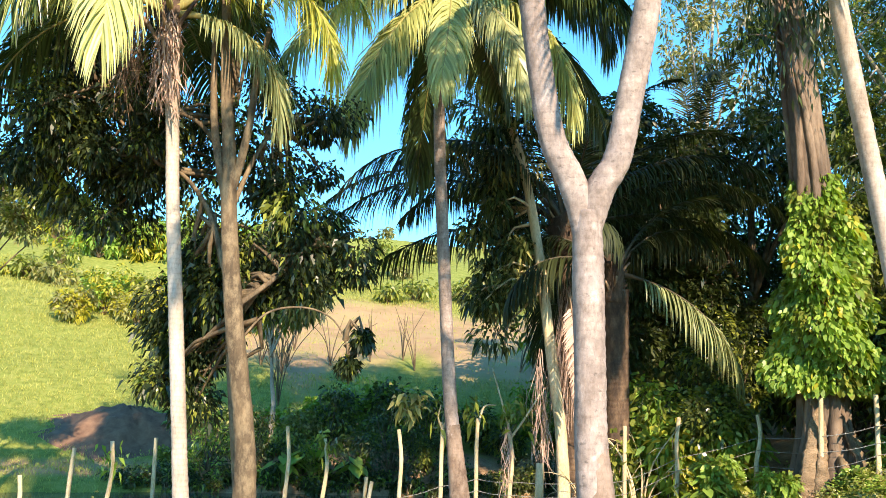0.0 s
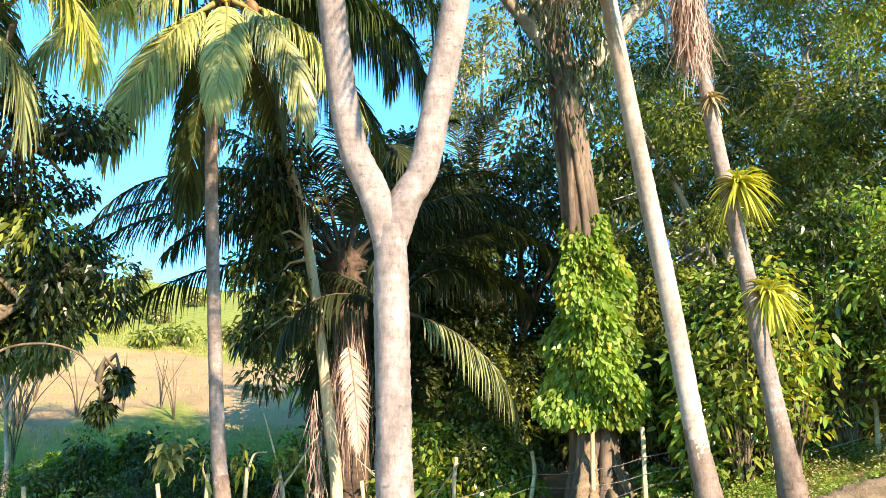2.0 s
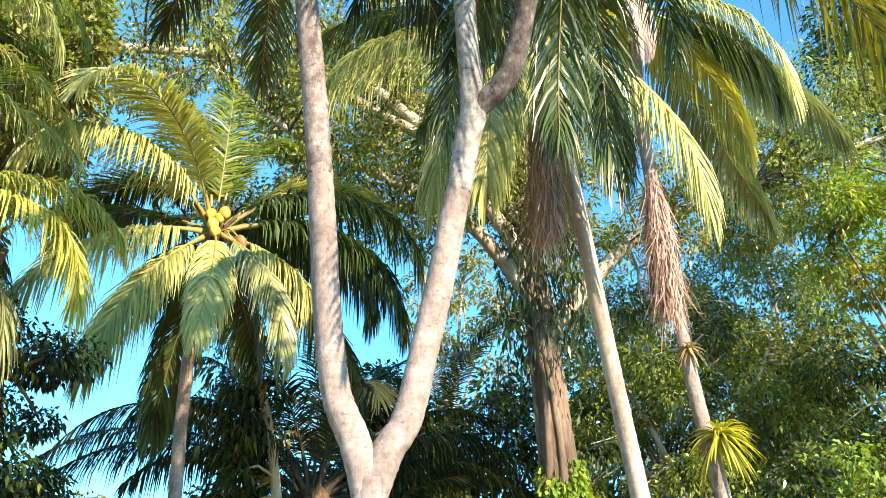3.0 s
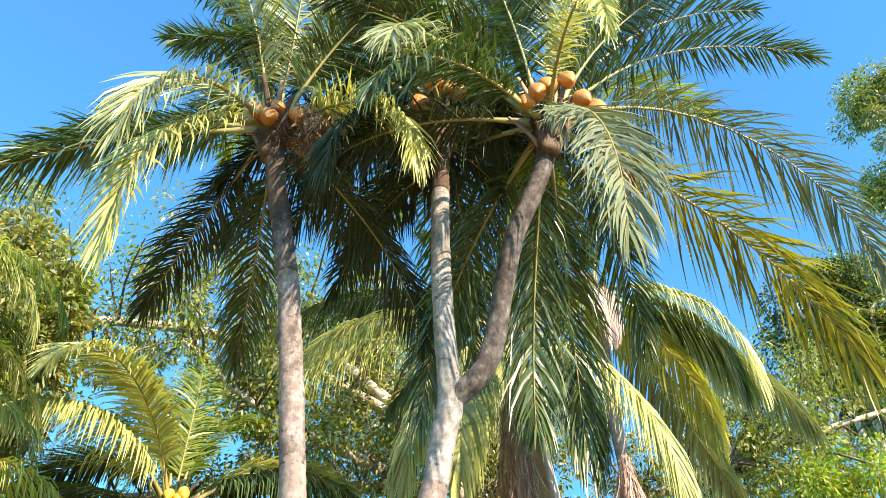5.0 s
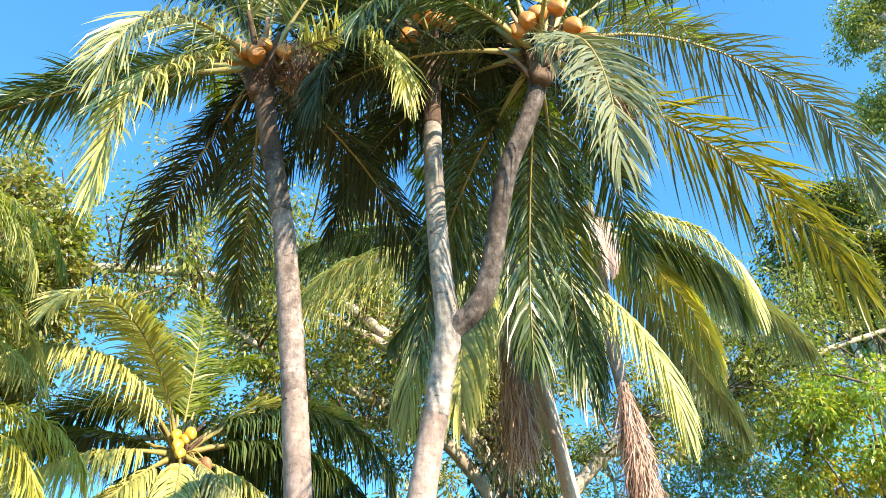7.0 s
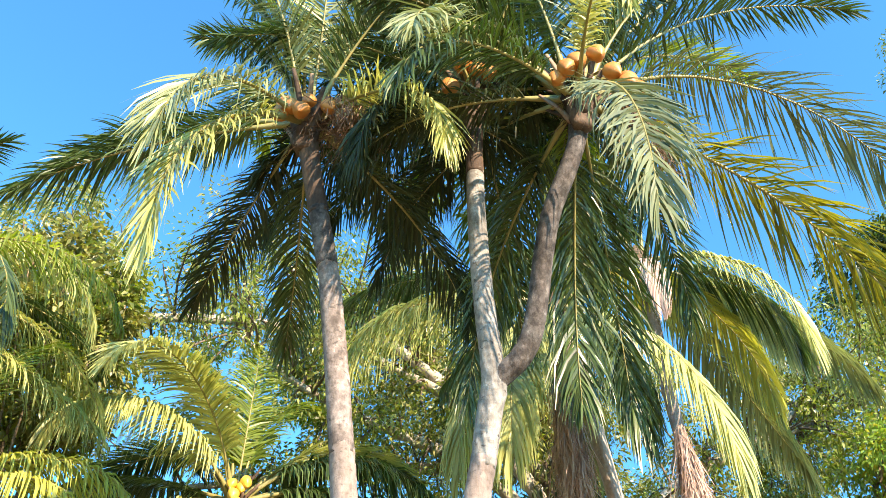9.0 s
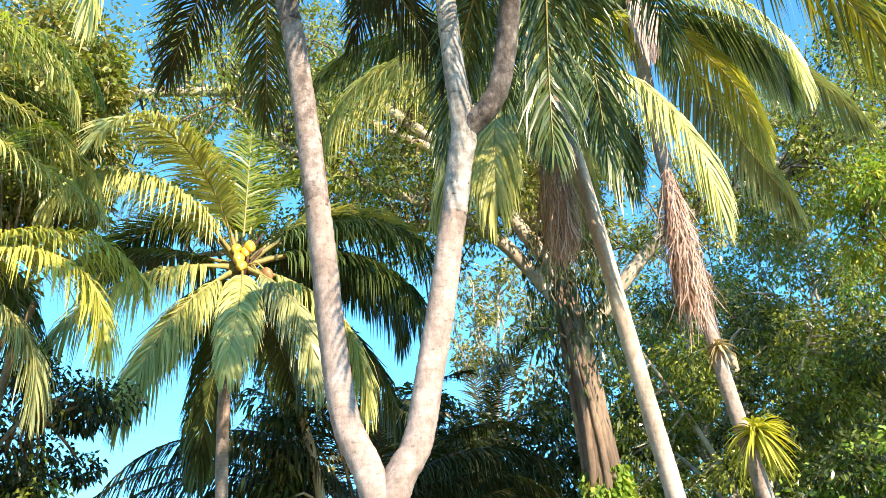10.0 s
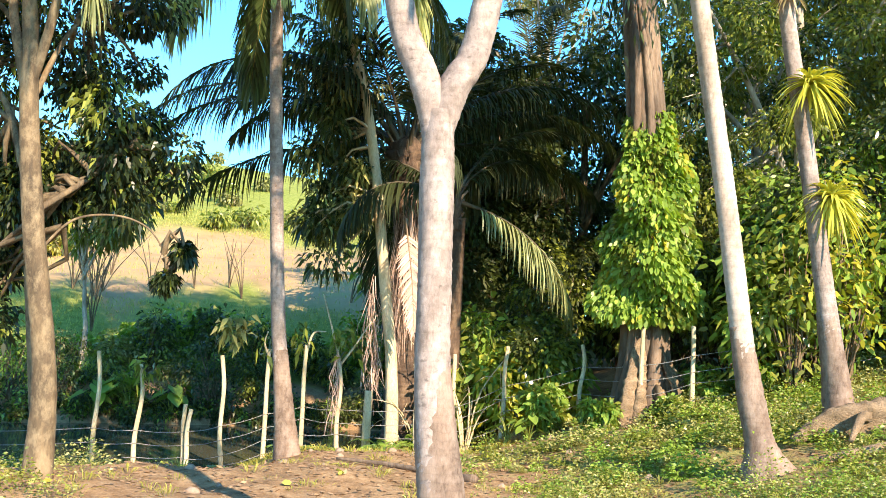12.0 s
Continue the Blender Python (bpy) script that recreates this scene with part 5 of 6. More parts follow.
# unseen trees added behind the walker to cast shade
for i, (x, y) in enumerate([(-9, -12), (12, -10)]):
    clump_tree("shade_tree", "added leafy tree, unseen behind the walker, for shade", (x, y), 9, (x, y, 7), (3, 3, 2.5), 40, 2500, 0.3, M_LEAF_MID, M_BARK, 70 + i, group="clearing trees")

# ---- fence ----


def build_fence():
    rng = np.random.default_rng(9)
    p = place("fence", "rustic barbed wire fence with crooked wooden stakes", "fence", (2.0, 18.2, gz(2.0, 18.2)))
    posts = [(-7.9, 16.5, 0.15), (-7.14, 16.8, 0.66), (-6.45, 17.07, 0.8), (-5.7, 17.33, 0.88), (-3.2, 18.0, 1.17), (-2.45, 18.13, 0.95), (-1.58, 18.23, 0.2), (-1.5, 18.1, 0.12), (-0.87, 18.28, 1.18), (-0.05, 18.3, 1.35), (0.68, 18.29, 1.46), (1.38, 18.25, 1.2), (2.94, 18.06, 1.19), (3.68, 17.93, 1.42), (4.67, 17.7, 1.63), (6.13, 17.25, 1.74), (6.7, 15.55, 2.08), (7.45, 15.05, 2.16), (9.4, 14.1, 2.3), (11.2, 13.6, 2.6), (12.0, 12.0, 2.8)]
    for i, (x, y, top) in enumerate(posts):
        b = gz(x, y) - 0.15
        lean = rng.normal(0, 0.05, 2)
        pts = [(x - lean[0], y, b), (x + rng.normal(0, 0.02), y, b + (top - b) * 0.4), (x + lean[0] * 0.3 + rng.normal(0, 0.025), y, b + (top - b) * 0.75), (x + lean[0], y, top)]
        part("post", joined("post", [(*tube(pts, [0.052, 0.045, 0.042, 0.04], 9, 18, 0.12, seed=i), M_POST)]), p)
    x, y = 1.97, 18.19
    part("post", joined("post", [(*tube([(x, y, -0.8), (x, y, 0.0), (x, y, 0.6)], [0.09, 0.085, 0.08], 10, 12, 0.1, seed=77), M_POST)]), p, "thick sawn-off stub post")
    for k, up in enumerate((0.22, 0.48, 0.74, 1.0)):
        run = []
        for x, y, top in posts:
            run.append((x, y - 0.05, min(gz(x, y) + 0.02 + up + 0.02 * rng.normal(), top - 0.02)))
        v, f = [], []
        for a, b in zip(run, run[1:]):
            mid = (np.array(a) + b) / 2 - [0, 0, 0.03]
            tv, tf = tube([a, mid, b], [0.006] * 3, 4, 8, cap=False)
            f += [[q + len(v) for q in face] for face in tf]
            v += list(tv)
            n = int(np.linalg.norm(np.subtract(a, b)) / 0.15)
            for j in range(n):
                c = np.array(a) + (np.array(b) - a) * (j + 0.5) / n - [0, 0, 0.03 * 4 * ((j + 0.5) / n) * (1 - (j + 0.5) / n) * 0.5]
                for s in (1, -1):
                    k0 = len(v)
                    v += [c + [-0.004, 0, 0], c + [0.004, 0, 0], c + [0.012 * s, -0.01, 0.028 * s]]
                    f.append([k0, k0 + 1, k0 + 2])
        part("wire", joined("wire", [(v, f, M_WIRE)]), p, "strand of barbed wire")
    # leaves that sprout from living stakes
    for i, (x, y, z, n, mat, ln) in enumerate([(-0.75, 18.2, 1.75, 70, M_LEAF_OLIVE, 0.26), (-0.1, 18.3, 1.5, 24, M_LEAF_MID, 0.2), (0.6, 18.3, 1.6, 36, M_LEAF_MID, 0.2), (1.45, 18.2, 1.6, 60, M_LEAF_MID, 0.22), (-2.4, 18.1, 0.9, 40, M_LEAF_MID, 0.18), (-6.45, 17.0, 0.5, 30, M_LEAF_BRIGHT, 0.16)]):
        c = np.array([x, y, z]) + rng.normal(0, 0.16, (n, 3))
        tagged(part("leaf_sprout", soup("leaf_sprout", leaf_quads(c, rng.normal(0, 0.6, (n, 3)) + [0, 0, -0.5], np.full(n, ln), 0.42, rng, 0.5, 0.4), mat), p, "tuft of fresh leaves on a stake"), kind="stuff")
    for i, pts in enumerate([[(1.38, 18.25, 1.1), (1.2, 18.2, 1.7), (0.95, 18.2, 2.5)], [(1.38, 18.25, 1.1), (1.65, 18.2, 1.5), (1.95, 18.2, 2.0)], [(0.68, 18.29, 1.3), (0.8, 18.25, 1.7), (1.05, 18.2, 1.75)], [(-0.05, 18.3, 1.2), (-0.15, 18.3, 1.45), (-0.1, 18.3, 1.7)]]):
        part("side_shoot", joined("side_shoot", [(*limb_tube(pts, 0.03, 0.012, 90 + i, 6), M_POST)]), p)


build_fence()

# ---- slender trees, dead fronds and creepers by the creek ----


def thin_tree():
    rng = np.random.default_rng(41)
    trunk = [ground_pt(2.55, 18.5), (2.45, 18.5, 1.0), (2.2, 18.5, 2.9), (1.85, 18.5, 5.4), (1.5, 18.55, 7.1), (1.1, 18.6, 8.3), (0.9, 18.7, 9.2)]
    c = np.concatenate([ball(rng, 14, (1.0, 18.8, 7.6), (0.9, 0.6, 1.2), 0.2), ball(rng, 26, (1.3, 18.9, 5.0), (0.9, 0.6, 2.2), 0.1)])
    tree("creeper_tree", "slender leaning tree hung with creepers", trunk, [[(1.5, 18.55, 7.1), (1.0, 18.7, 7.4), (0.4, 18.8, 7.3)]], c, rng.uniform(0.3, 0.55, len(c)), 6000, 0.19, 0.34, M_LEAF_DARK, M_POST, 41, 0.7, 0.2, (0.13, 0.08), (0.06, 0.03), extra_leaf=(M_LEAF_OLIVE, 0.25))


thin_tree()
for i, (x, y, z0, z1) in enumerate([(1.3, 18.15, 1.4, -0.2), (1.95, 18.4, 3.0, 0.4), (2.1, 18.6, 2.2, 0.2)]):
    d = place("dead_leaves", "dry palm leaf hanging beside the fence", "dead leaves", (x, y, z0), "hanging dead leaves")
    hanging(d, (x, y, z0), (x, y, z1), 0.14, 50, 120 + i, "dry_leaf", "")
dead = place("dead_frond", "dry tan palm frond hanging on the oil palm", "dead frond", (2.5, 17.95, 4.1), "hanging dead leaves")
frond_part("frond", frond_mesh(2.4, -60, -96, 0.42, 46, 0.35, M_FROND_DEAD, M_RACHIS_OLD, 5), dead, "", pose(0, 0, 0, 0, 0, -80))
tagged(dead.children[0], kind="stuff")

# ---- bromeliads ----


def bromeliad(at, size, seed, mat=M_BROM, count=70):
    rng = np.random.default_rng(seed)
    p = place("bromeliad", "spiky yellow-green bromeliad growing on a palm trunk", "bromeliad", at, "bromeliads")
    for i in range(count):
        a, e = rng.uniform(0, 2 * np.pi), math.radians(rng.uniform(-55, 65))
        d = np.array([math.cos(a) * math.cos(e), math.sin(a) * math.cos(e), math.sin(e)])
        ln, s = size * rng.uniform(0.75, 1.15), np.array([-math.sin(a), math.cos(a), 0])
        verts = []
        for k in np.linspace(0, 1, 7):
            c = np.array(at) + d * ln * k + np.array([0, 0, -1]) * ln * 0.6 * k**2.2
            w = 0.026 * (1 - k) ** 0.5 + 0.001
            verts += [c - s * w, c - [0, 0, w * 0.5], c + s * w]
        faces = [[3 * r + q, 3 * r + q + 1, 3 * r + q + 4, 3 * r + q + 3] for r in range(6) for q in (0, 1)]
        part("leaf", joined("leaf", [(verts, faces, mat)]), p)


bromeliad((7.0, 10.78, 5.42), 0.56, 1, count=130)
bromeliad((7.28, 10.7, 3.85), 0.56, 2, count=130)
bromeliad((6.78, 10.95, 6.75), 0.26, 3, M_STRAW, 50)

# ---- ground things ----


def fallen_log():
    pts = [(x, y, gz(x, y) + up) for x, y, up in ((6.45, 10.3, 0.06), (6.85, 10.15, 0.2), (7.3, 9.95, 0.24), (8.4, 9.5, 0.2), (9.8, 8.9, 0.2))]
    log = place("fallen_log", "weathered tan fallen log half sunk in the bank", "log", pts[0])
    part("bole", joined("bole", [(*tube(pts, [0.05, 0.15, 0.21, 0.25, 0.24], 18, 60, 0.3, seed=3), M_LOG)]), log)
    part("broken_branch", joined("broken_branch", [(*tube([pts[2], (7.0, 9.7, pts[1][2] + 0.12), (6.75, 9.55, pts[1][2] - 0.15)], [0.08, 0.06, 0.03], 8, 14, 0.15, seed=4), M_LOG)]), log)
    pts = [(1.0, 12.75, gz(1.0, 12.75) + 0.03), (1.75, 12.1, gz(1.75, 12.1) + 0.04), (2.3, 11.4, gz(2.3, 11.4) + 0.05), (2.6, 11.0, gz(2.6, 11.0) + 0.05)]
    thing("fallen_branch", joined("fallen_branch", [(*tube(pts, [0.02, 0.035, 0.04, 0.06], 8, 30, 0.25, seed=5), M_BARK_GREY)]), "dark thin branch lying on the soil", "branch", pts[0])
    pts = [(6.2, 9.3, gz(6.2, 9.3) + 0.05), (7.2, 9.1, gz(7.2, 9.1) + 0.06), (8.2, 8.9, gz(8.2, 8.9) + 0.06)]
    thing("fallen_branch", joined("fallen_branch", [(*tube(pts, [0.05, 0.06, 0.05], 8, 30, 0.2, seed=6), M_LOG)]), "pale bare branch lying on the bank", "branch", pts[0])


fallen_log()


def fern(x, y, size, seed, mat=M_LEAF_BRIGHT):
    f = place("fern", "small bright green fern beside the fence", "fern", ground_pt(x, y, 0.0), "ferns")
    for k in range(9):
        me = frond_mesh(size * (0.8 + 0.05 * ((k * 7) % 5)), 62 - 5 * (k % 4), -25, size * 0.28, 22, 0.4, mat, M_RACHIS, seed * 31 + k, 0.035, stem=0.008)
        frond_part("frond", me, f, "", pose(0, 0, 0, 0, 0, k * 40 + seed * 13))


for k, (x, y, s) in enumerate([(-1.05, 17.4, 0.75), (2.4, 17.9, 0.95), (0.4, 17.6, 0.5), (1.0, 17.5, 0.45), (-2.0, 16.6, 0.5), (3.3, 17.4, 0.5)]):
    fern(x, y, s, k)


def taro(x, y, size, count, seed):
    """A plant of broad heart-shaped leaves on tall stalks."""
    rng = np.random.default_rng(seed)
    z = gz(x, y)
    p = place("taro_plant", "broad-leaved green plant by the water", "plant", (x, y, z), "broad-leaved plants")
    for k in range(count):
        a, h, o = rng.uniform(0, 6.28), size * rng.uniform(0.6, 1.3), size * rng.uniform(0.2, 0.7)
        tip = np.array([x + math.cos(a) * o, y + math.sin(a) * o, z + h])
        stalk = tube([(x, y, z - 0.02), (x + math.cos(a) * o * 0.4, y + math.sin(a) * o * 0.4, z + h * 0.7), tip], [0.014, 0.011, 0.008], 5, 8)
        d, s = np.array([math.cos(a), math.sin(a), -0.55]), np.array([-math.sin(a), math.cos(a), 0.0])
        q = size * rng.uniform(0.4, 0.6)
        verts = [tip, tip - d * q * 0.25 + s * q * 0.3, tip + d * q * 0.1 + s * q * 0.48, tip + d * q * 0.6 + s * q * 0.3, tip + d * q * 1.0, tip + d * q * 0.6 - s * q * 0.3, tip + d * q * 0.1 - s * q * 0.48, tip - d * q * 0.25 - s * q * 0.3]
        for v in (1, 2, 3, 5, 6, 7):
            verts[v] = verts[v] + np.array([0, 0, 0.06 * q])
        faces = [[0, 1, 2], [0, 2, 3], [0, 3, 4], [0, 4, 5], [0, 5, 6], [0, 6, 7]]
        blade = part("leaf", joined("leaf", [(verts, faces, M_LEAF_BRIGHT)]), p)
        part("leaf_stalk", joined("leaf_stalk", [(*stalk, M_LEAF_MID)]), blade)


for k, (x, y, s, n) in enumerate([(-3.8, 26.1, 0.9, 12), (-4.7, 26.0, 0.8, 10), (-2.7, 26.3, 0.8, 10), (4.5, 16.7, 0.45, 8), (4.8, 16.3, 0.4, 7), (-6.8, 16.0, 0.6, 10), (-7.6, 15.6, 0.6, 9), (-8.3, 15.4, 0.6, 8), (-5.9, 16.6, 0.5, 8)]):
    taro(x, y, s, n, 500 + k)
for k, (x, y) in enumerate([(0.28, 9.9), (-2.2, 9.8), (1.05, 12.3), (0.9, 10.6)]):
    rng_f = np.random.default_rng(700 + k)
    at = np.array([[x, y, gz(x, y) + 0.03]] * 3) + rng_f.normal(0, 0.03, (3, 3)) * [1, 1, 0.2]
    thing("fallen_leaf", soup("fallen_leaf", leaf_quads(at, rng_f.normal(0, 1, (3, 3)) * [1, 1, 0.2], np.full(3, 0.13), 0.55, rng_f, 0.1, 0.6, True), M_FROND_YELLOW), "bright yellow fallen leaf on the soil", "fallen leaf", tuple(at[0]), "fallen leaves")
heap_at = (-10.8, 30.2)


def soil_heap():
    rng = np.random.default_rng(8)
    verts, faces, n, k = [], [], 14, 36
    for i in range(n):
        r = 2.9 * i / (n - 1)
        for j in range(k):
            a = 2 * np.pi * j / k
            rr = r * (1 + 0.15 * math.sin(3 * a + 1) + 0.08 * math.sin(7 * a))
            x, y = heap_at[0] + rr * math.cos(a) * 1.2, heap_at[1] + rr * math.sin(a) * 0.7
            verts.append((x, y, gz(x, y) - 0.05 + 1.05 * (0.5 + 0.5 * math.cos(math.pi * min(1, i / (n - 1)))) + rng.normal(0, 0.05)))
    faces = [[i * k + j, i * k + (j + 1) % k, (i + 1) * k + (j + 1) % k, (i + 1) * k + j] for i in range(n - 1) for j in range(k)]
    thing("soil_mound", joined("soil_mound", [(verts, faces, M_SOIL)]), "heap of reddish-brown dug soil in the meadow", "soil heap", (*heap_at, gz(*heap_at)))


soil_heap()


def scatter(rng, n, x0, x1, y0, y1, dens=None):
    x, y = rng.uniform(x0, x1, n), rng.uniform(y0, y1, n)
    if dens is not None:
        keep = rng.random(n) < dens(x, y)
        x, y = x[keep], y[keep]
    return np.stack([x, y, ground_z(x, y)], 1)


def patchy(x, y, s=1.1, o=0.0):
    return 0.5 + 0.5 * np.sin(s * x + 1.3 * np.sin(0.7 * s * y + o)) * np.sin(s * 0.9 * y + 1.1 * np.sin(0.8 * s * x + 2 * o))


def weeds():
    rng = np.random.default_rng(51)
    def dens(x, y):
        return np.clip(step(x - 0.25 * (y - 8), 1.4, 3.4) * 0.9 + 0.3 * step(x, -1.0, -3.0), 0, 1) * np.clip(1.5 * patchy(x, y, 1.3) + 0.8 * patchy(x, y, 0.6, 1.0) - 0.68, 0.03, 1)
    # single weed plants
    c = scatter(rng, 8200, -9, 13, 4.6, 17.8, dens)
    size = rng.uniform(0.12, 0.34, len(c)) * (0.5 + patchy(c[:, 0], c[:, 1], 1.7))
    which = rng.integers(0, len(c), 250000)
    d = unit(rng.normal(0, 1, (len(which), 3)))
    p = c[which] + d * [1.1, 1.1, 0.0] * (size[which] * rng.random(len(which)) ** 0.6)[:, None]
    p[:, 2] += size[which] * rng.uniform(0.0, 1.3, len(which)) * (1.1 - np.linalg.norm((p - c[which])[:, :2], axis=1) / (size[which] * 1.15))
    q = leaf_quads(p, d * [1, 1, 0.3] + [0, 0, 0.45], np.interp(p[:, 1], [5, 16], [0.036, 0.068]), 0.45, rng, 0.3, 0.4)
    tone = rng.random(len(c))[which]
    thing("weeds", soup("weeds", q[tone < 0.3], M_LEAF_BRIGHT, extra=[(q[(tone >= 0.3) & (tone < 0.55)], M_LEAF_MID), (q[tone >= 0.55], M_WEED)]), "low leafy green weeds over the soil", "weeds", kind="stuff")
    c = scatter(rng, 6500, -10, 13, 5.0, 18.3, lambda x, y: np.clip(0.8 * dens(x, y) + 0.22 * patchy(x, y, 2.1, 0.5) + 0.7 * step(y, 15.8, 17.2), 0, 1))
    which = np.repeat(np.arange(len(c)), 22)
    n = len(which)
    tall = rng.uniform(0.06, 0.2, len(c))[which] * (1 + 0.5 * step(c[which, 1], 15.5, 17))
    spread = rng.normal(0, 0.5, (n, 3)) * [1, 1, 0.0]
    p = c[which] + spread * 0.09
    thing("grass", soup("grass", leaf_quads(p, spread * 0.7 + rng.normal(0, 0.15, (n, 3)) + [0, 0, 0.8], tall, 0.06, rng, 0.4, 0.0), M_GRASS), "tufts of thin grass between the weeds", "grass", kind="stuff")
    p = scatter(rng, 14000, -8, 10, 5.0, 18, None)
    p[:, 2] += 0.012
    n = len(p)
    thing("leaf_litter", soup("leaf_litter", leaf_quads(p, rng.normal(0, 1, (n, 3)) * [1, 1, 0.12], np.full(n, 0.09), 0.45, rng, 0.0, 0.8), M_LITTER), "dry brown fallen leaves on the soil", "leaf litter", kind="stuff")
    pieces = []
    for i, (x, y, z) in enumerate(scatter(rng, 70, -6, 10, 6, 17)):
        s = rng.uniform(0.03, 0.08)
        v, f = tube([(x - s, y, z), (x, y, z + s * 0.25), (x + s, y, z)], [s * 0.35, s * 0.8, s * 0.3], 7, 6, 0.3, seed=i)
        pieces.append((v, f, M_STONE))
    thing("stones", joined("stones", pieces), "small pale stones on the soil", "stones", kind="stuff")
    # knee-high clumps among the weeds
    c = scatter(rng, 260, 1.5, 13, 8.5, 17.0, lambda x, y: np.clip(1.6 * patchy(x, y, 0.9, 2.0) - 0.5, 0, 1) * step(x - 0.2 * (y - 8), 1.6, 3.2))
    size = rng.uniform(0.12, 0.34, len(c))
    which = rng.integers(0, len(c), 20000)
    d = unit(rng.normal(0, 1, (len(which), 3)) * [1, 1, 0.7] + [0, 0, 0.3])
    p = c[which] + d * (size[which] * rng.random(len(which)) ** 0.5)[:, None] * [1, 1, 0.9]
    p[:, 2] = np.maximum(p[:, 2], c[which, 2] + 0.02)
    q = leaf_quads(p, d * [1, 1, 0.4] + [0, 0, 0.1], np.full(len(which), 0.062), 0.5, rng, 0.4, 0.5, True)
    tone = rng.random(len(c))[which]
    thing("weed_clumps", soup("weed_clumps", q[tone < 0.45], M_LEAF_BRIGHT, extra=[(q[(tone >= 0.45) & (tone < 0.75)], M_LEAF_MID), (q[tone >= 0.75], M_WEED)]), "knee-high leafy weed clumps on the bank", "weeds", kind="stuff")
    # meadow grass across the creek
    b, r = rng.uniform(-34, 12, 110000), rng.uniform(25, 75, 110000)
    keep = rng.random(110000) < np.where((r > 37) & (r < 62) & (b > -14), 0.12, np.where((r < 31) & (b > -17), 0.0, 1.0))
    b, r = np.radians(b[keep]), r[keep]
    x, y = r * np.sin(b), r * np.cos(b)
    p = np.stack([x, y, ground_z(x, y)], 1)
    n = len(p)
    d = unit(rng.normal(0, 0.35, (n, 3)) + [0, 0, 1])
    thing("meadow_grass", soup("meadow_grass", leaf_quads(p, d, np.interp(r, [24, 75], [0.17, 0.36]), 0.1, rng, 0.2, 0.0), M_MEADOW), "sunlit meadow grass on the slope", "grass", kind="stuff")


weeds()

# far shrubs along the hill
rng_h = np.random.default_rng(61)
for i in range(30):
    b, r = rng_h.uniform(-32, 8), rng_h.uniform(62, 108)
    s = rng_h.uniform(1.2, 2.6)
    bush((r * math.sin(radians(b)), r * math.cos(radians(b))), (s, s, s * 0.9), 260, 0.42, M_LEAF_MID if i % 2 else M_LEAF_OLIVE, 300 + i, None, "distant shrub on the grassy hill", "hill shrubs")
for i in range(22):
    b, r = -30 + i * 1.1 + rng_h.uniform(-0.4, 0.4), 66 + rng_h.uniform(-3, 4)
    bush((r * math.sin(radians(b)), r * math.cos(radians(b))), (1.6, 1.4, rng_h.uniform(1.0, 2.2)), 420, 0.34, (M_LEAF_OLIVE, M_LEAF_MID, M_LEAF_YELLOW)[i % 3], 340 + i, M_LEAF_MID, "shrub in a hedge row across the hill", "hill shrubs", lift=0.4)
for i in range(9):
    b, r = -24 + i * 1.5 + rng_h.uniform(-0.5, 0.5), 84 + rng_h.uniform(-6, 6)
    bush((r * math.sin(radians(b)), r * math.cos(radians(b))), (3.0, 2.5, rng_h.uniform(3.5, 6.0)), 700, 0.6, (M_LEAF_YELLOW, M_LEAF_BRIGHT, M_LEAF_MID)[i % 3], 370 + i, M_LEAF_BRIGHT, "tall yellow-green shrub on the hill", "hill shrubs", lift=0.45)
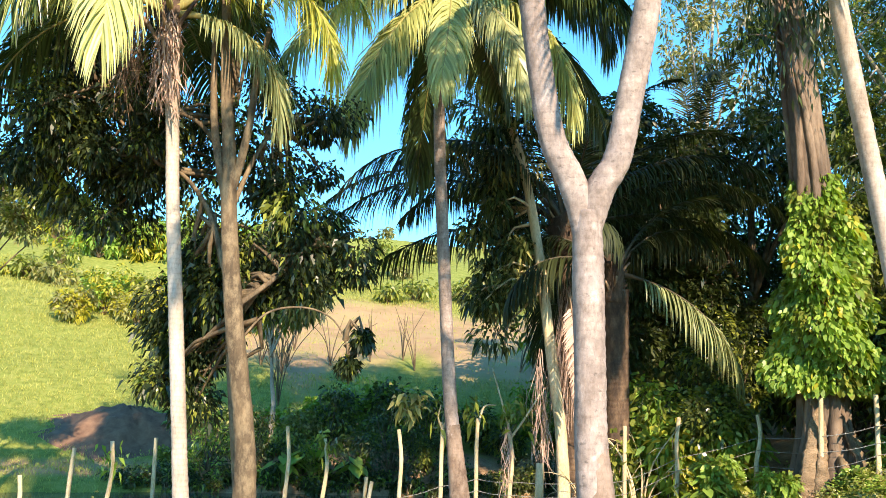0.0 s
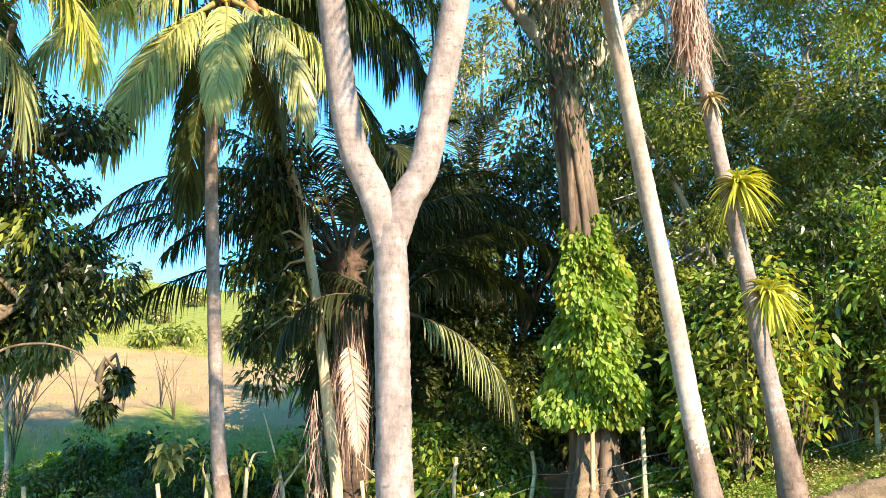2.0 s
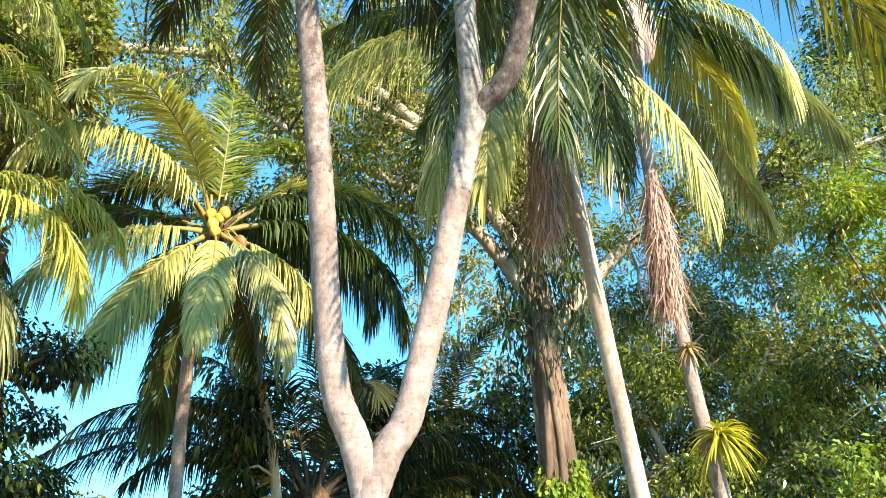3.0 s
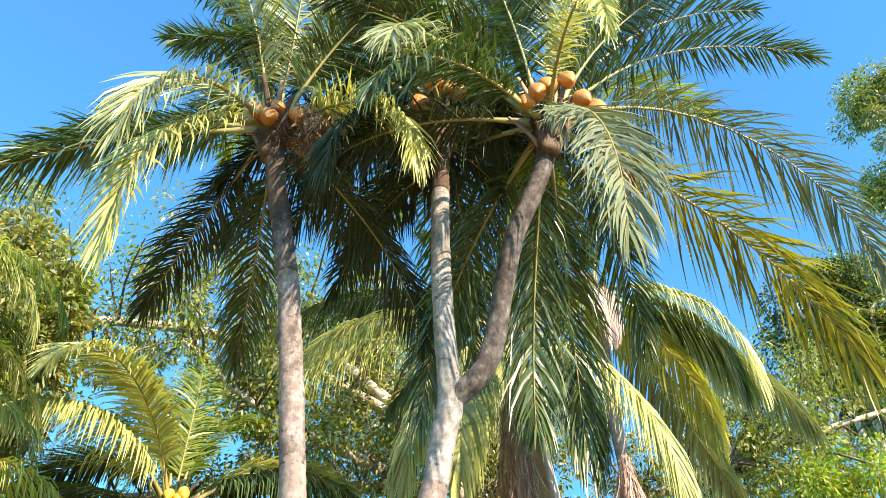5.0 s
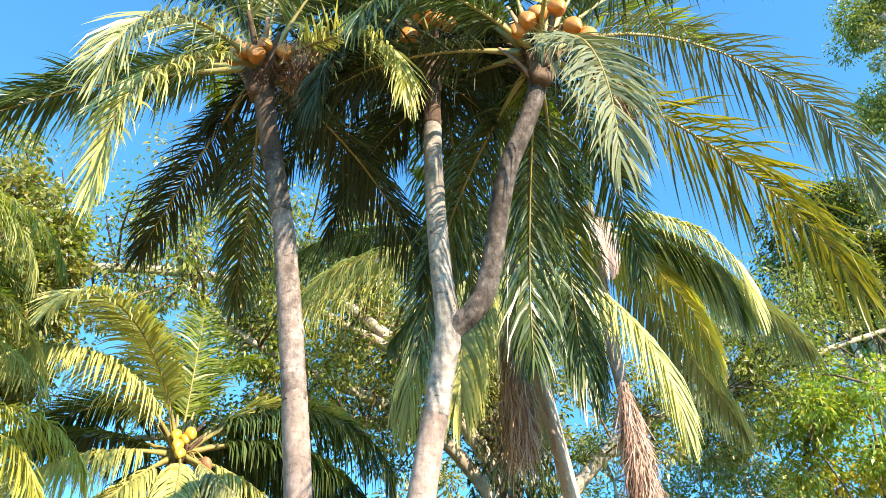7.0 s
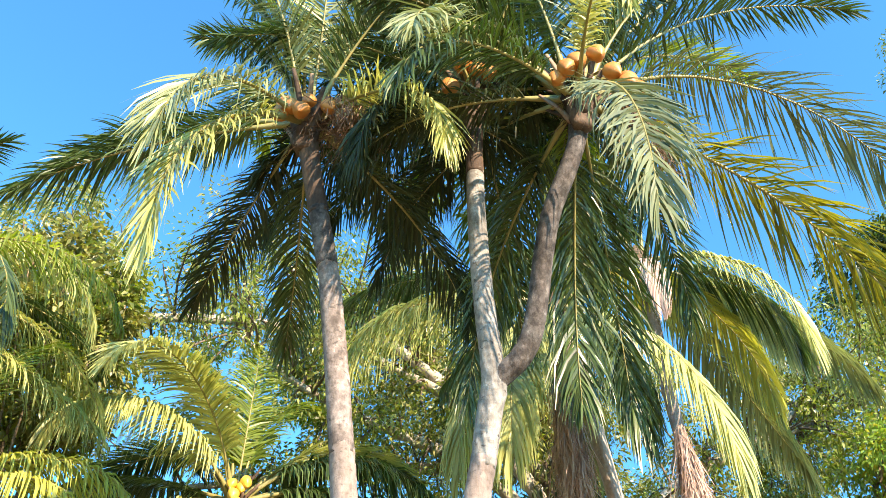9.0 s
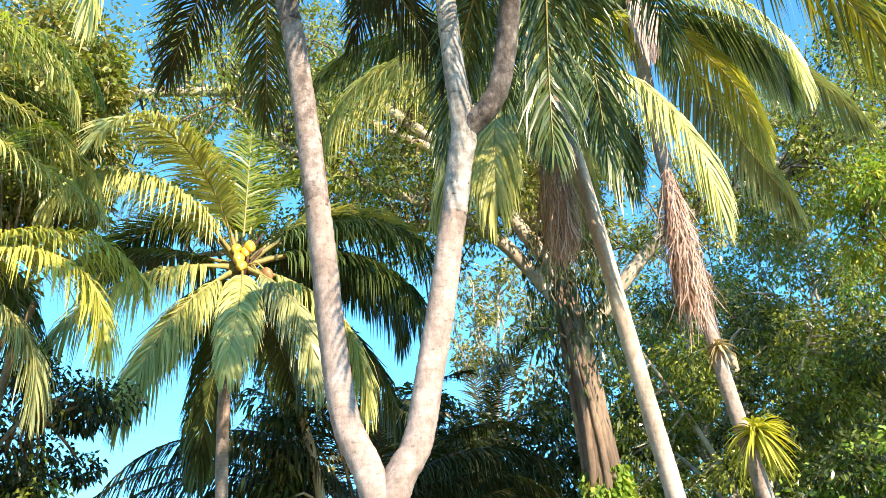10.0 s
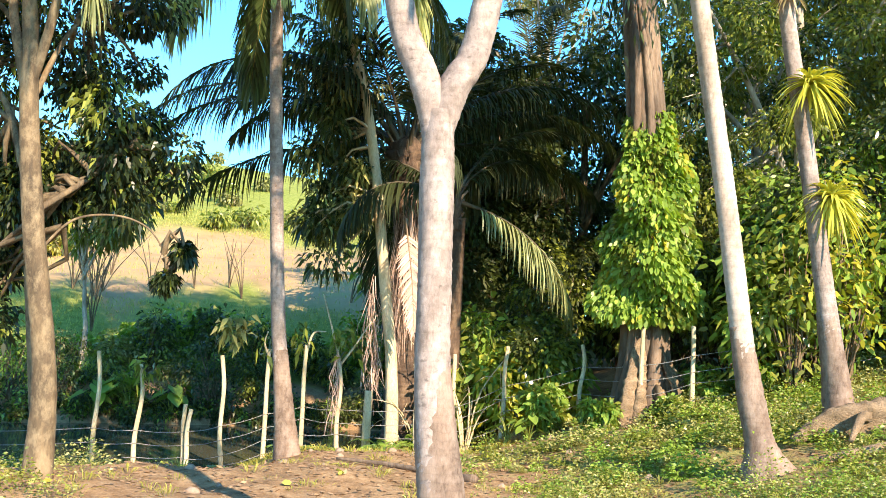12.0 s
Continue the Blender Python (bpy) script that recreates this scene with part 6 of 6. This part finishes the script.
for b, r, w, h in ((-23.5, 50, 1.5, 2.2), (-21.5, 53, 2.2, 3.4), (-19.5, 51, 1.9, 3.0), (-17.5, 54, 2.0, 3.2), (-15.5, 52, 2.2, 3.4), (-13.5, 50, 1.8, 2.6)):
    bush((r * math.sin(radians(b)), r * math.cos(radians(b))), (w, 1.6, h), 1500, 0.26, M_LEAF_BRIGHT if h > 3 else M_LEAF_OLIVE, 380 + int(-b), M_LEAF_YELLOW, "tall yellow-green shrub on the hill", "hill shrubs", lift=0.45)
# bare saplings on the dry field
for i in range(14):
    b, r = rng_h.uniform(-12, 6), rng_h.uniform(32, 44)
    x, y = r * math.sin(radians(b)), r * math.cos(radians(b))
    z = gz(x, y)
    pieces = []
    for k in range(5):
        e = rng_h.normal(0, 0.6, 2)
        pieces.append((*limb_tube([(x, y, z - 0.05), (x + e[0] * 0.3, y + e[1] * 0.3, z + 1.0), (x + e[0], y + e[1], z + rng_h.uniform(1.6, 2.8))], 0.03, 0.012, k, 5), M_BARK))
    thing("bare_sapling", joined("bare_sapling", pieces), "thin leafless sapling on the dry field", "sapling", (x, y, z), "bare saplings")


def bare_shrub(x, y, size, seed):
    rng = np.random.default_rng(seed)
    z, pieces = gz(x, y), []
    for k in range(9):
        a, h = rng.uniform(0, 6.28), size * rng.uniform(0.7, 1.2)
        e = np.array([x + math.cos(a) * size * 0.6, y + math.sin(a) * size * 0.4, z + h])
        m = np.array([x + math.cos(a) * size * 0.2, y, z + h * 0.6]) + rng.normal(0, 0.1, 3)
        pieces.append((*limb_tube([(x, y, z - 0.05), tuple(m), tuple(e)], 0.025, 0.008, k, 5), M_POST))
        for j in range(3):
            q = m + (e - m) * (0.2 + 0.25 * j)
            w = q + rng.normal(0, 0.25, 3) * size * 0.6
            pieces.append((*limb_tube([tuple(q), tuple((q + w) / 2 + [0, 0, 0.05]), tuple(w)], 0.01, 0.004, j, 4), M_POST))
    thing("bare_shrub", joined("bare_shrub", pieces), "leafless dry shrub with tangled twigs behind the fence", "shrub", (x, y, z), "bare shrubs")


bare_shrub(4.0, 18.2, 2.0, 1)
bare_shrub(3.2, 18.6, 1.7, 2)
